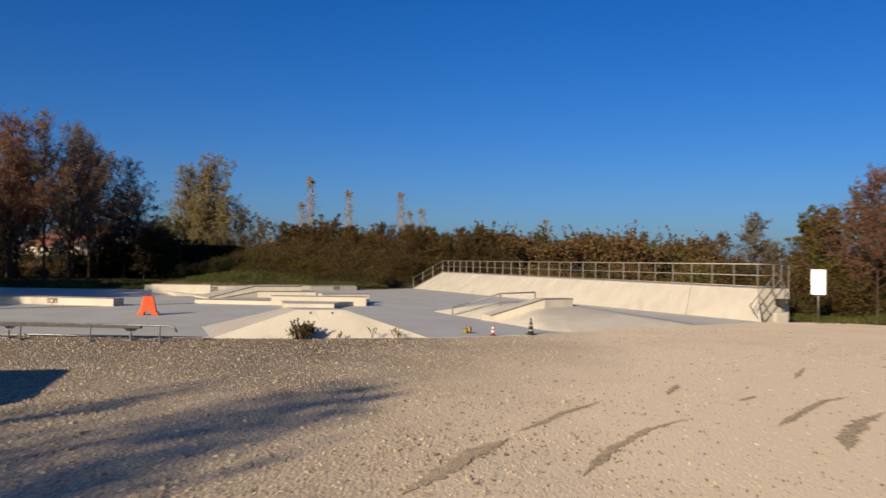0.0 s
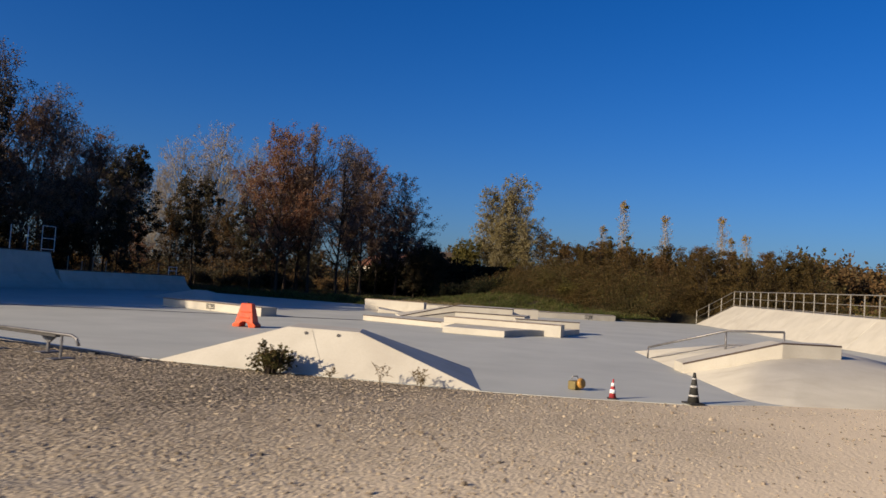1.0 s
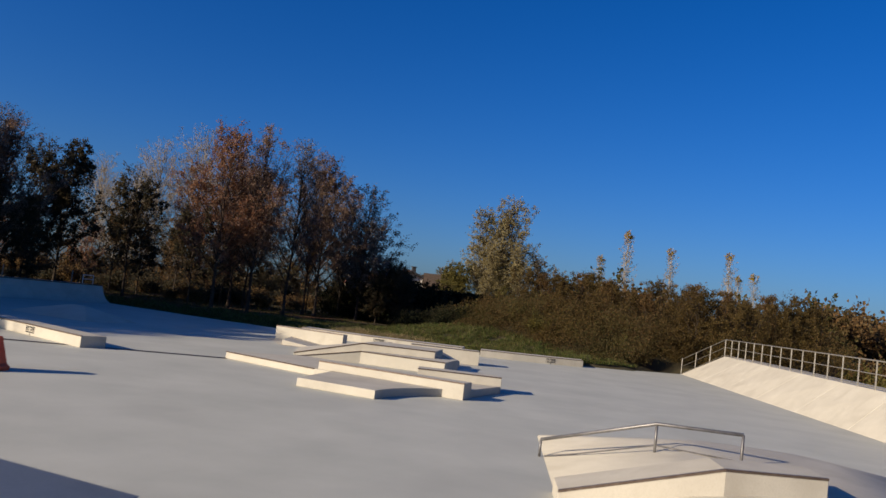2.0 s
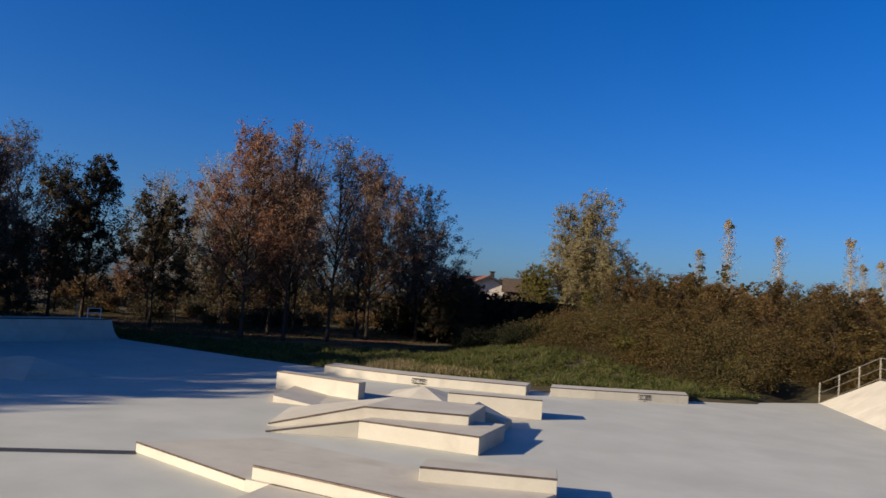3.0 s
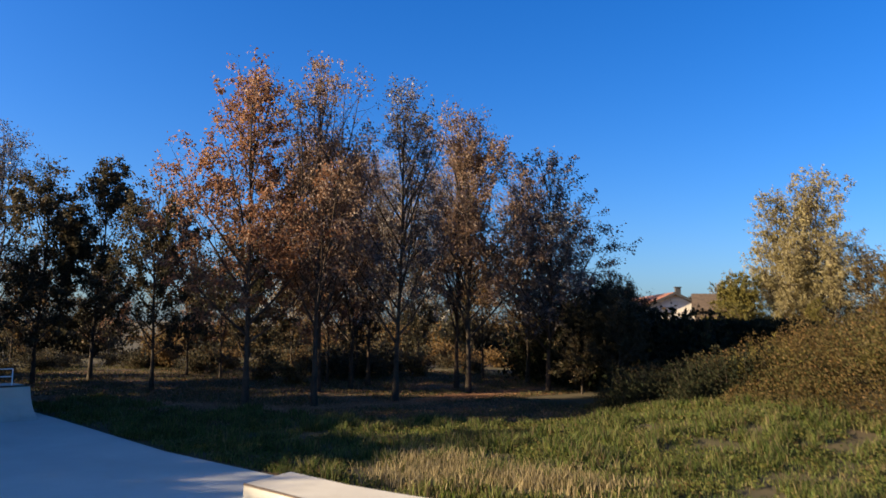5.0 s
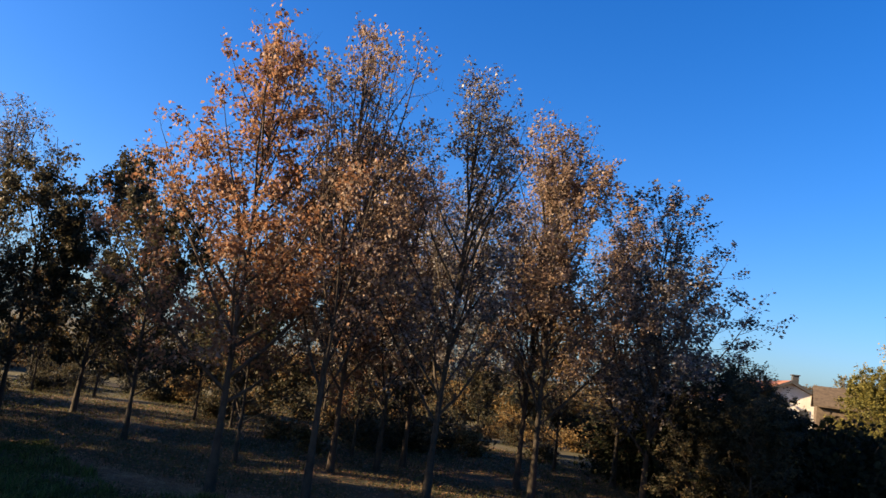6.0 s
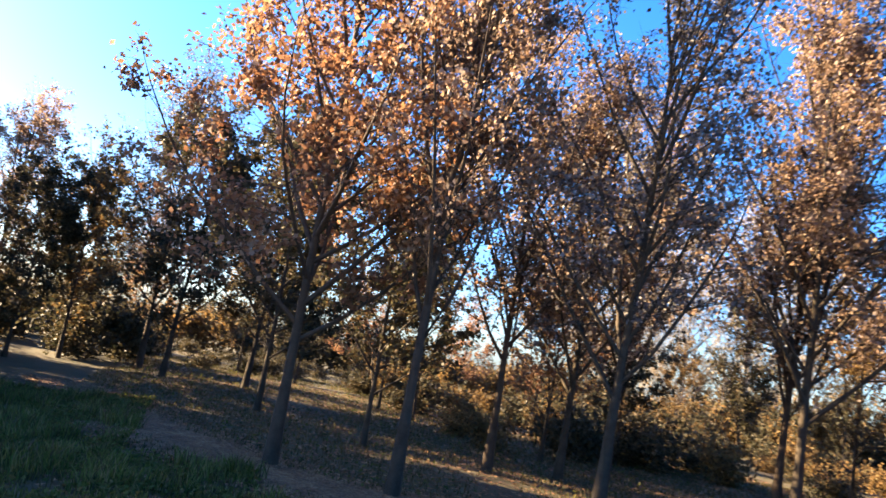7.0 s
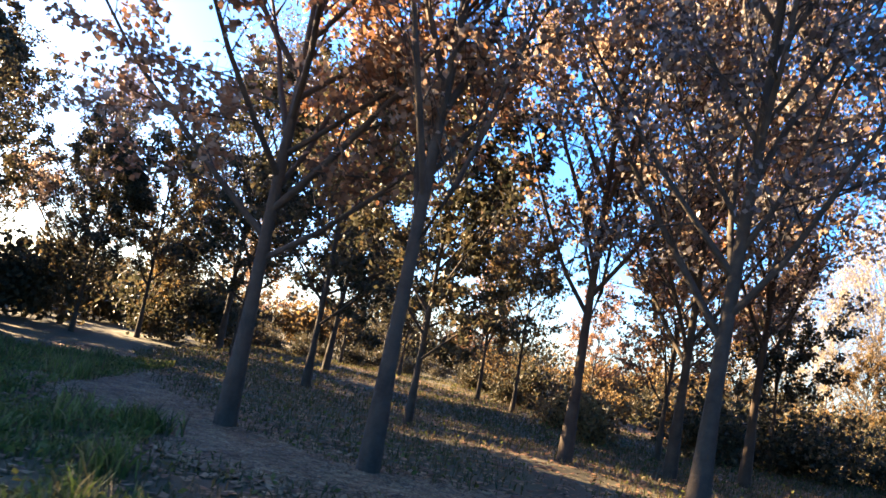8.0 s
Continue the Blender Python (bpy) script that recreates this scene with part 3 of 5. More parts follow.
# south platform, stepped
o = (-10.4, 31.8)
t = thing("step_platform", (o[0], o[1], 0), "broad low cream concrete step platform with steel edge", "skate platform")
poly = [(-10.5, 31.85), (-7.05, 31.35), (-2.95, 31.75), (-2.85, 34.55), (-4.6, 34.35), (-9.3, 34.25)]
part("body", Geo().prism(sub([(*q, 0.2) for q in poly], o), 0.0).mesh("step_platform", M["concrete"], bevel=0.01), t)
part("steel_edge", Geo().tube(sub([(-10.5, 31.85, 0.195), (-7.05, 31.35, 0.195)], o), 0.018, 6).mesh("steel_edge", M["edge"]), t, "brown steel edge")
o = (-6.0, 29.15)
t = thing("curved_step", (o[0], o[1], 0), "low cream concrete step with a concave curved side", "skate platform")
bend = [Vector((-3.95, 29.2, 0)), Vector((-4.15, 30.9, 0)), Vector((-3.05, 32.05, 0))]
curve_side = [bend[0].lerp(bend[1], k / 10).lerp(bend[1].lerp(bend[2], k / 10), k / 10) for k in range(11)]
poly = [(-6.0, 29.05)] + [(q.x, q.y) for q in curve_side] + [(-6.6, 31.6)]
part("body", Geo().prism(sub([(*q, 0.2) for q in poly], o), 0.0).mesh("curved_step", M["concrete"], bevel=0.008), t)
path_ledge("block_ledge", "long cream concrete ledge on the step platform", [(-7.0, 31.45, 0.42), (-2.8, 31.7, 0.42)], 0.6, (-0.06, 1.0), 0.0)
path_ledge("block_ledge", "short cream concrete ledge with a small black mark", [(-5.0, 33.5, 0.45), (-2.85, 34.6, 0.45)], 0.75, (-0.4, 0.92), 0.0)

# drain channel across the floor
o = (-20.3, 22.6)
a, b = Vector((-40.0, 12.0 + 12, 0)), Vector((-10.45, 31.85, 0))
a = b + Vector((-0.72, -0.72, 0)) * 26
d = (b - a).normalized()
w = Vector((-d.y, d.x, 0)) * 0.17
g = Geo().add([a - w + Vector((0, 0, 0.004)), b - w + Vector((0, 0, 0.004)), b + w + Vector((0, 0, 0.004)), a + w + Vector((0, 0, 0.004))], [(0, 1, 2, 3)])
g.add([q + Vector((0, 0, -0.05)) for q in (a - w, b - w, b + w, a + w)], [(3, 2, 1, 0)])
solo("drain_channel", g.mesh("drain_channel", M["slot"]), "dark iron drain channel across the concrete floor", "drain", kind="structure")

# east bank with guard rail
B0, B1 = Vector((-1.0, 60.2, 0)), Vector((12.2, 25.0, 0))
T0, T1 = Vector((1.35, 58.9, 1.36)), Vector((12.45, 25.95, 1.2))
out = Vector((0.93, 0.36, 0))
D0, D1 = T0 + out * 1.4, T1 + out * 1.62
o = (B1.x, B1.y)
t = thing("long_bank", (o[0], o[1], 0), "long cream concrete bank ramp with a raised deck behind", "skate bank")
n = 9
for k in range(n):
    a, b = k / n, (k + 1) / n - 0.0006
    q = [B0.lerp(B1, a), B0.lerp(B1, b), T0.lerp(T1, b), T0.lerp(T1, a)]
    low_ = [Vector((p.x, p.y, -0.15)) for p in q]
    part("bank_panel", Geo().add(sub(q + low_, o), [(0, 1, 2, 3), (7, 6, 5, 4), (0, 4, 5, 1), (1, 5, 6, 2), (2, 6, 7, 3), (3, 7, 4, 0)]).mesh("bank_panel", M["concrete"], bevel=0.006), t)
q = [T0 + Vector((0, 0, 0.004)), T1 + Vector((0, 0, 0.004)), D1, D0]
low_ = [Vector((p.x, p.y, -0.15)) for p in q]
part("deck", Geo().add(sub(q + low_, o), [(0, 1, 2, 3), (7, 6, 5, 4), (0, 4, 5, 1), (1, 5, 6, 2), (2, 6, 7, 3), (3, 7, 4, 0)]).mesh("deck", M["concrete"], bevel=0.01), t)

rail = thing("guard_rail", (T1.x, T1.y, 0), "galvanised steel guard rail with posts along the bank deck", "guard rail")
RH = 0.93
top_line = [B0 + Vector((0.1, 0.0, 0)), T0, T1, T1 + out * 1.58]
count = 27
posts = []
for k in range(3):
    posts.append(B0.lerp(T0, k / 3.0))
for k in range(count + 1):
    posts.append(T0.lerp(T1, k / count))
posts += [T1 + out * 0.8, T1 + out * 1.2, T1 + out * 1.58]
post_me = Geo().box(-0.022, 0.022, -0.022, 0.022, 0, RH).mesh("post", M["galv"])
for q in posts:
    p = part("post", post_me, rail)
    p.location = (q.x - T1.x, q.y - T1.y, q.z)
for z, r in ((RH, 0.024), (0.5, 0.016), (0.08, 0.018)):
    for line in (top_line[:3], top_line[2:]):
        n_ = "handrail" if z == RH else "rail_bar"
        part(n_, Geo().tube(sub([tuple(q + Vector((0, 0, z))) for q in line], T1), r, 8).mesh(n_, M["galv"], smooth=True), rail)

# slanting railing along the bank's end wall
st = thing("slanting_railing", (12.45, 25.35, 0), "slanting galvanised railing before the pale end wall", "railing", rz=21.8)
low, high = Vector((-0.30, 0, 0.10)), Vector((1.02, 0, 1.33))
up = Vector((-0.41, 0, 0.48))
for n, q in (("rail_bar", Vector((0, 0, 0))), ("rail_bar", up * 0.5), ("handrail", up)):
    part(n, Geo().tube([tuple(low + q), tuple(high + q)], 0.02, 6).mesh(n, M["galv"]), st)
for k in range(4):
    q = low.lerp(high, k / 3.0)
    part("post", Geo().tube([tuple(q), tuple(q + up)], 0.02, 6).mesh("post", M["galv"]), st)
for k in (0, 3):
    q = low.lerp(high, k / 3.0)
    part("post", Geo().tube([tuple(q), (q.x, 0, -0.1 if k == 0 else 0.9)], 0.02, 6).mesh("post", M["galv"]), st)
part("footing", Geo().box(0.45, 1.1, -0.12, 0.055, -0.1, 0.32).mesh("footing", M["concrete"], bevel=0.03), st, "rough pale concrete footing")

t = thing("switch_box", (13.5, 25.98, 0), "small black switch box on the pale end wall", "switch box", rz=21.8)
part("case", Geo().box(-0.13, 0.13, -0.12, 0.33, 0.58, 0.82).mesh("case", M["black"], bevel=0.01), t)
part("cover_plate", Geo().box(-0.07, 0.03, -0.135, -0.12, 0.66, 0.76).mesh("cover_plate", M["galv"], bevel=0.004), t)
part("conduit", Geo().tube([(-0.1, -0.04, 0.6), (-0.12, -0.04, 0.3), (-0.16, -0.04, 0.0)], 0.025, 8).mesh("conduit", M["black"]), t)

# white sign board
t = thing("sign_board", (14.56, 25.49, 0), "blank white sign board on a thin grey post", "sign", rz=-28)
part("post", Geo().tube([(0, 0, -0.2), (0, 0, 1.95)], 0.024, 8).mesh("post", M["galv"], smooth=True), t)
part("panel", Geo().box(-0.25, 0.25, -0.035, -0.022, 1.02, 1.96).mesh("panel", M["sign"], bevel=0.004), t, "white painted panel")

# quarter pipes in the west
def quarter(name, label, a, b, h, depth, deck):
    """A curved transition rising from line a-b towards the west."""
    o = a
    t = thing(name, (o[0], o[1], 0), label, "quarter pipe")
    d, side, _ = heading(a, b)
    n = 9
    prof = [(depth * k / (n - 1), h * (1 - math.cos(math.asin(min(0.98, k / (n - 1)))) ) / (1 - math.cos(math.asin(0.98)))) for k in range(n)]
    g = Geo()
    rows = []
    L = (Vector(b) - Vector(a)).length
    for s in (0, L):
        for u, z in prof + [(depth + deck, h), (depth + deck, 0.0)]:
            g.v.append((d.x * s + side[0] * u, d.y * s + side[1] * u, max(z, 0.003)))
    m = n + 2
    for k in range(m - 1):
        g.f.append((k, m + k, m + k + 1, k + 1))
    g.f += [tuple(range(m)), tuple(range(2 * m - 1, m - 1, -1)), (0, m - 1, 2 * m - 1, m)]
    part("body", g.mesh(name, M["concrete"]), t)
    part("coping", Geo().tube([(side[0] * depth, side[1] * depth, h + 0.01), (d.x * L + side[0] * depth, d.y * L + side[1] * depth, h + 0.01)], 0.03, 8).mesh("coping", M["edge"], smooth=True), t, "steel coping tube")
    return t


quarter("quarter_pipe", "low concrete quarter pipe in tree shade", (-31.7, 37.0), (-32.2, 47.5), 1.0, 1.1, 1.6)
quarter("quarter_pipe", "tall concrete quarter pipe in deep tree shade", (-29.5, 21.0), (-31.44, 37.0), 1.95, 1.9, 1.6)


def barrier(at, rz, w, h, label):
    t = thing("deck_fence", at, label, "fence", rz)
    for x in (-w / 2, w / 2):
        part("post", Geo().tube([(x, 0, 0), (x, 0, h)], 0.022, 8).mesh("post", M["white"]), t)
    for z in (h, h * 0.52, h * 0.1) if h > 0.8 else (h, h * 0.55):
        part("rail_bar", Geo().tube([(-w / 2, 0, z), (w / 2, 0, z)], 0.018, 8).mesh("rail_bar", M["white"]), t)
    return t


barrier((-33.6, 46.6, 1.0), 95, 0.8, 0.55, "short pale painted steel fence on the low quarter pipe deck")
barrier((-33.25, 36.5, 1.95), 95, 0.88, 1.42, "pale painted steel fence on the tall quarter pipe deck")
for x, y, h in ((-34.2, 38.7, 0.85), (-34.2, 39.7, 0.6), (-34.3, 40.6, 0.9), (-34.3, 41.6, 0.7), (-34.5, 46.2, 0.75)):
    t = solo("fence_post", Geo().tube([(0, 0, 0), (0.01, 0, h + 0.98)], 0.03, 8).mesh("fence_post", M["wood"]), "weathered wooden post beside the quarter pipe", "post", at=(x, y, 0.0), group="posts behind the quarter pipe")

for x, y in ((-33.1, 35.1), (-33.0, 34.0)):
    solo("deck_post", Geo().tube([(0, 0, 0), (0, 0, 1.3)], 0.025, 8).mesh("deck_post", M["white"]), "thin pale steel post on the quarter pipe deck", "post", at=(x, y, 1.95), group="posts on the quarter pipe deck")

# ---- loose things on the floor and gravel ----
def cone(at, h, body, bands, label, rz=0.0, band_mat="white"):
    t = thing("traffic_cone", at, label, "traffic cone", rz)
    r0, r1 = h * 0.19, h * 0.045
    part("base", Geo().box(-h * 0.27, h * 0.27, -h * 0.27, h * 0.27, 0, h * 0.05).mesh("base", M["black"], bevel=0.008), t, "black rubber base")
    z0, z1 = h * 0.05, h
    rad = lambda z: r0 + (r1 - r0) * (z - z0) / (z1 - z0)
    part("shell", Geo().lathe([(rad(z0), z0), (rad(z1), z1 - 0.012), (rad(z1) * 0.6, z1)], 20).mesh("shell", body, smooth=True), t)
    for lo, hi in bands:
        a, b = z0 + (z1 - z0) * lo, z0 + (z1 - z0) * hi
        part("band", Geo().lathe([(rad(a) + 0.003, a), (rad(b) + 0.003, b)], 20).mesh("band", M[band_mat], smooth=True), t, "white reflective band")
    return t


cone((1.62, 17.82, 0), 0.29, M["red"], [(0.25, 0.45), (0.62, 0.8)], "small red and white traffic cone at the floor's edge", 15)
cone((2.72, 18.3, 0), 0.46, M["black"], [(0.2, 0.26), (0.5, 0.57), (0.78, 0.82)], "worn dark traffic cone with pale bands at the floor's edge", 40, "worn_band")

t = thing("warning_lamp", (1.0, 18.35, 0), "amber construction warning lamp lying on its side", "warning lamp", 65)
g = Geo().lathe([(0.05, -0.035), (0.075, -0.03), (0.085, 0), (0.075, 0.03), (0.05, 0.035)], 18)
q = part("lens", g.mesh("lens", M["amber"], smooth=True), t, "amber round lens")
q.matrix_local = Matrix.Translation((0, -0.03, 0.115)) @ pose(0, 0, 0, 80, 0, 0)
part("battery_case", Geo().box(-0.09, 0.09, 0.02, 0.17, 0.002, 0.14).mesh("battery_case", M["olive_case"], bevel=0.02), t, "dull olive battery case")
part("handle", Geo().tube([(-0.08, 0.1, 0.17), (-0.06, 0.1, 0.21), (0.06, 0.1, 0.21), (0.08, 0.1, 0.17)], 0.01, 6).mesh("handle", M["sack"]), t)

# orange plastic barrier
t = thing("plastic_barrier", (-9.75, 23.9, 0), "orange plastic water-filled road barrier standing alone on the floor", "road barrier", 14)
H = 0.66
outline = [(-0.34, 0), (-0.34, 0.08), (-0.27, 0.13), (-0.16, H), (0.16, H), (0.27, 0.13), (0.34, 0.08), (0.34, 0), (0.13, 0), (0.11, 0.10), (0.05, 0.15), (-0.05, 0.15), (-0.11, 0.10), (-0.13, 0)]
n = len(outline)
deep = lambda z: 0.21 - 0.12 * max(0.0, z - 0.1) / H
v = [(x, e * deep(z), z) for e in (-1, 1) for x, z in outline]
part("body", Geo().add(v, [tuple(range(n)), tuple(range(2 * n - 1, n - 1, -1))] + [(i, i + n, (i + 1) % n + n, (i + 1) % n) for i in range(n)]).mesh("body", M["orange"], bevel=0.018), t)
part("cap", Geo().lathe([(0.035, H), (0.035, H + 0.03), (0.02, H + 0.035)], 12).mesh("cap", M["black"]), t, "black filler cap")
for z in (0.26, 0.42):
    part("rib", Geo().box(-0.17 + 0.06 * z, 0.17 - 0.06 * z, -deep(z) - 0.012, -deep(z) + 0.02, z - 0.02, z + 0.02).mesh("rib", M["orange"], bevel=0.008), t)

# grind rail and bench at the gravel's edge
t = thing("grind_rail", (-6.2, 14.9, 0), "long round grey steel grind rail with a curved end", "grind rail", 176)
L = 4.2
part("bar", Geo().tube([(-0.28, 0, 0.24), (-0.22, 0, 0.34), (-0.1, 0, 0.38), (L, 0, 0.38)], 0.024, 10).mesh("bar", M["rail_paint"], smooth=True), t)
for x in (0.12, 1.75, 3.4):
    part("post", Geo().tube([(x, 0, 0), (x, 0, 0.37)], 0.02, 8).mesh("post", M["rail_paint"]), t)
    part("foot_plate", Geo().box(x - 0.09, x + 0.09, -0.2, 0.2, 0, 0.015).mesh("foot_plate", M["rail_paint"]), t)
t = thing("grind_box_rail", (-6.9, 15.35, 0), "flat dark steel bar on two short legs", "grind rail", 176)
part("bar", Geo().box(0, 3.6, -0.07, 0.07, 0.27, 0.33).mesh("bar", M["slot"], bevel=0.006), t)
for x in (0.25, 3.2):
    part("leg", Geo().tube([(x, 0, 0.27), (x, 0, 0)], 0.03, 8).mesh("leg", M["rail_paint"]), t)
    part("brace", Geo().add([(x - 0.18, -0.02, 0.27), (x + 0.18, -0.02, 0.27), (x + 0.03, -0.02, 0.17), (x - 0.03, -0.02, 0.17), (x - 0.18, 0.02, 0.27), (x + 0.18, 0.02, 0.27), (x + 0.03, 0.02, 0.17), (x - 0.03, 0.02, 0.17)],
         [(0, 1, 2, 3), (7, 6, 5, 4), (0, 4, 5, 1), (1, 5, 6, 2), (2, 6, 7, 3), (3, 7, 4, 0)]).mesh("brace", M["rail_paint"]), t)
    part("foot_plate", Geo().box(x - 0.1, x + 0.1, -0.2, 0.2, 0, 0.02).mesh("foot_plate", M["rail_paint"]), t)
t = thing("edge_pipe", (-5.3, 15.75, 0), "thin steel pipe lying along the concrete edge on small blocks", "pipe", 178)
part("bar", Geo().tube([(0, 0, 0.045), (4.6, 0, 0.045)], 0.016, 8).mesh("bar", M["rail_paint"]), t)
for x in (0.15, 1.3, 2.5, 3.7):
    part("block", Geo().box(x - 0.08, x + 0.08, -0.04, 0.04, 0, 0.03).mesh("block", M["slot"]), t)

# parked van beside the gravel, known by its shadow
t = thing("parked_van", (-9.1, 5.3, 0), "dark grey small van parked on the gravel", "van", 105)
prof = [(-2.2, 0.35), (-2.23, 0.95), (-2.1, 1.5), (-1.9, 1.6), (1.0, 1.6), (1.25, 1.5), (1.75, 1.02), (2.15, 0.9), (2.2, 0.4), (1.7, 0.25), (-1.7, 0.25)]
n = len(prof)
v = [(x, y * (0.88 if z > 1.2 else 1.0), z) for y in (-0.85, 0.85) for x, z in prof]
part("body", Geo().add(v, [tuple(range(n)), tuple(range(2 * n - 1, n - 1, -1))] + [(i, i + n, (i + 1) % n + n, (i + 1) % n) for i in range(n)]).mesh("body", M["car"], bevel=0.04), t)
for x in (-1.4, 1.4):
    for y in (-0.8, 0.8):
        w = part("wheel", Geo().lathe([(0.2, -0.1), (0.3, -0.1), (0.32, 0), (0.3, 0.1), (0.2, 0.1)], 20).mesh("wheel", M["black"], smooth=True), t)
        w.matrix_local = Matrix.Translation((x, y, 0.32)) @ pose(0, 0, 0, 90, 0, 0)
        part("rim", Geo().lathe([(0.05, -0.108), (0.2, -0.104), (0.2, 0.104), (0.05, 0.108)], 16).mesh("rim", M["galv"]), w)
for y in (-0.86, 0.86):
    part("side_window", Geo().add([(0.2, y * 0.99, 1.0), (1.4, y * 0.99, 1.02), (1.05, y * 0.895, 1.46), (0.2, y * 0.895, 1.46), (0.2, y * 0.97, 1.0), (1.4, y * 0.97, 1.02), (1.05, y * 0.875, 1.46), (0.2, y * 0.875, 1.46)],
         [(0, 1, 2, 3), (7, 6, 5, 4), (0, 4, 5, 1), (1, 5, 6, 2), (2, 6, 7, 3), (3, 7, 4, 0)]).mesh("side_window", M["glass"]), t)
    part("headlight", Geo().box(2.12, 2.2, y * 0.75 - 0.12, y * 0.75 + 0.12, 0.62, 0.76).mesh("headlight", M["white"], bevel=0.01), t, "clear headlight")

# ---- house and far white building ----
def roof_slab(name, a, b, c, d, thick, mat):
    """A roof slope a-b-c-d (ridge, ridge, eave, eave) with its thickness below."""
    low = [(x, y, z - thick) for x, y, z in (a, b, c, d)]
    return Geo().add([a, b, c, d] + low, [(3, 2, 1, 0), (4, 5, 6, 7), (0, 1, 5, 4), (1, 2, 6, 5), (2, 3, 7, 6), (3, 0, 4, 7)]).mesh(name, M[mat])


def house(at, rz):
    t = thing("house", at, "country house with terracotta tiled roof and pale gable wall", "house", rz)
    L, D, E_, R, e = 26.0, 10.4, 5.0, 7.45, 0.55
    h, k = D / 2, (R - E_) / (D / 2)
    part("wall", Geo().add([(-L / 2, -h, 0), (L / 2, -h, 0), (L / 2, h, 0), (-L / 2, h, 0), (-L / 2, -h, E_), (L / 2, -h, E_), (L / 2, h, E_), (-L / 2, h, E_), (-L / 2, 0, R), (L / 2, 0, R)],
         [(0, 1, 5, 4), (2, 3, 7, 6), (1, 2, 6, 9, 5), (3, 0, 4, 8, 7), (3, 2, 1, 0), (4, 5, 9, 8), (6, 7, 8, 9)]).mesh("wall", M["plaster"]), t)
    for s in (-1, 1):
        y1, z1 = s * (h + e), E_ - k * e
        me = roof_slab("roof", (-L / 2 - e, 0, R + 0.27), (L / 2 + e, 0, R + 0.27), (L / 2 + e, y1, z1 + 0.27), (-L / 2 - e, y1, z1 + 0.27), 0.22, "roof")
        part("roof", me, t, "terracotta tile roof slope")
        # shadow line under the verge, put in as a dark strip
        part("barge_board", Geo().add([(L / 2 + e, 0, R + 0.29), (L / 2 + e, y1, z1 + 0.29), (L / 2 + e, y1, z1 - 0.02), (L / 2 + e, 0, R - 0.02), (L / 2 + e + 0.06, 0, R + 0.29), (L / 2 + e + 0.06, y1, z1 + 0.29), (L / 2 + e + 0.06, y1, z1 - 0.02), (L / 2 + e + 0.06, 0, R - 0.02)],
             [(0, 1, 2, 3), (7, 6, 5, 4), (0, 4, 5, 1), (1, 5, 6, 2), (2, 6, 7, 3), (3, 7, 4, 0)]).mesh("barge_board", M["slot"]), t, "dark strip for the shade under the roof verge")
    part("chimney", Geo().box(L / 2 - 0.9, L / 2 - 0.4, 0.3, 0.9, R - 0.6, R + 0.8).box(L / 2 - 1.0, L / 2 - 0.3, 0.2, 1.0, R + 0.8, R + 0.9).mesh("chimney", M["slot"], bevel=0.02), t, "dark narrow chimney")
    for y in (-2.4, 1.4):
        w = part("window", Geo().box(L / 2 - 0.02, L / 2 + 0.05, y - 0.5, y + 0.5, 3.6, 5.0).mesh("window", M["wood"]), t)
        part("pane", Geo().box(L / 2 + 0.05, L / 2 + 0.06, y - 0.4, y + 0.4, 3.7, 4.9).mesh("pane", M["glass"]), w)
    return t


house((-58.5, 129.7, -0.6), -47)
t = thing("farm_shed", (-43.9, 119.4, -0.3), "low timber shed with dull brown roof beside the house", "shed", 28)
part("wall", Geo().box(-2.5, 2.5, -2.6, 2.6, 0, 5.4).mesh("wall", M["shaded_timber"]), t)
for s_ in (-1, 1):
    part("roof", roof_slab("roof", (-2.8, 0, 7.1), (2.8, 0, 7.1), (2.8, s_ * 3.1, 5.3), (-2.8, s_ * 3.1, 5.3), 0.15, "shaded_timber"), t, "dull brown roof slope")


# ---- vegetation ----
def leaf_mesh(name, q, u, side, size, mat, broad=0.36, fold=0.14):
    """One mesh of single leaves: stalk points q, directions u, widths along side (rows of unit vectors), sizes."""
    w = np.asarray(size)[:, None]
    nn = np.cross(u, side) * w * fold
    v = np.stack([q, q + u * w * 0.5 + side * w * broad + nn, q + u * w, q + u * w * 0.5 - side * w * broad + nn], 1).reshape(-1, 3)
    n = len(q)
    me = bpy.data.meshes.new(name)
    me.vertices.add(4 * n)
    me.vertices.foreach_set("co", v.ravel())
    me.loops.add(4 * n)
    me.loops.foreach_set("vertex_index", np.arange(4 * n, dtype=np.int32))
    me.polygons.add(n)
    me.polygons.foreach_set("loop_start", np.arange(0, 4 * n, 4, dtype=np.int32))
    me.update(calc_edges=True)
    me.materials.append(mat)
    return me


def unit_rows(a):
    return a / (np.linalg.norm(a, axis=1, keepdims=True) + 1e-9)


def leaf_axes(rs, n, droop=0.4, flat=0.7):
    """Random leaf directions with a droop, and a random side for each."""
    u = unit_rows(rs.normal(0, 1, (n, 3)) * (1, 1, flat) - (0, 0, droop))
    return u, unit_rows(np.cross(u, rs.normal(0, 1, (n, 3))))


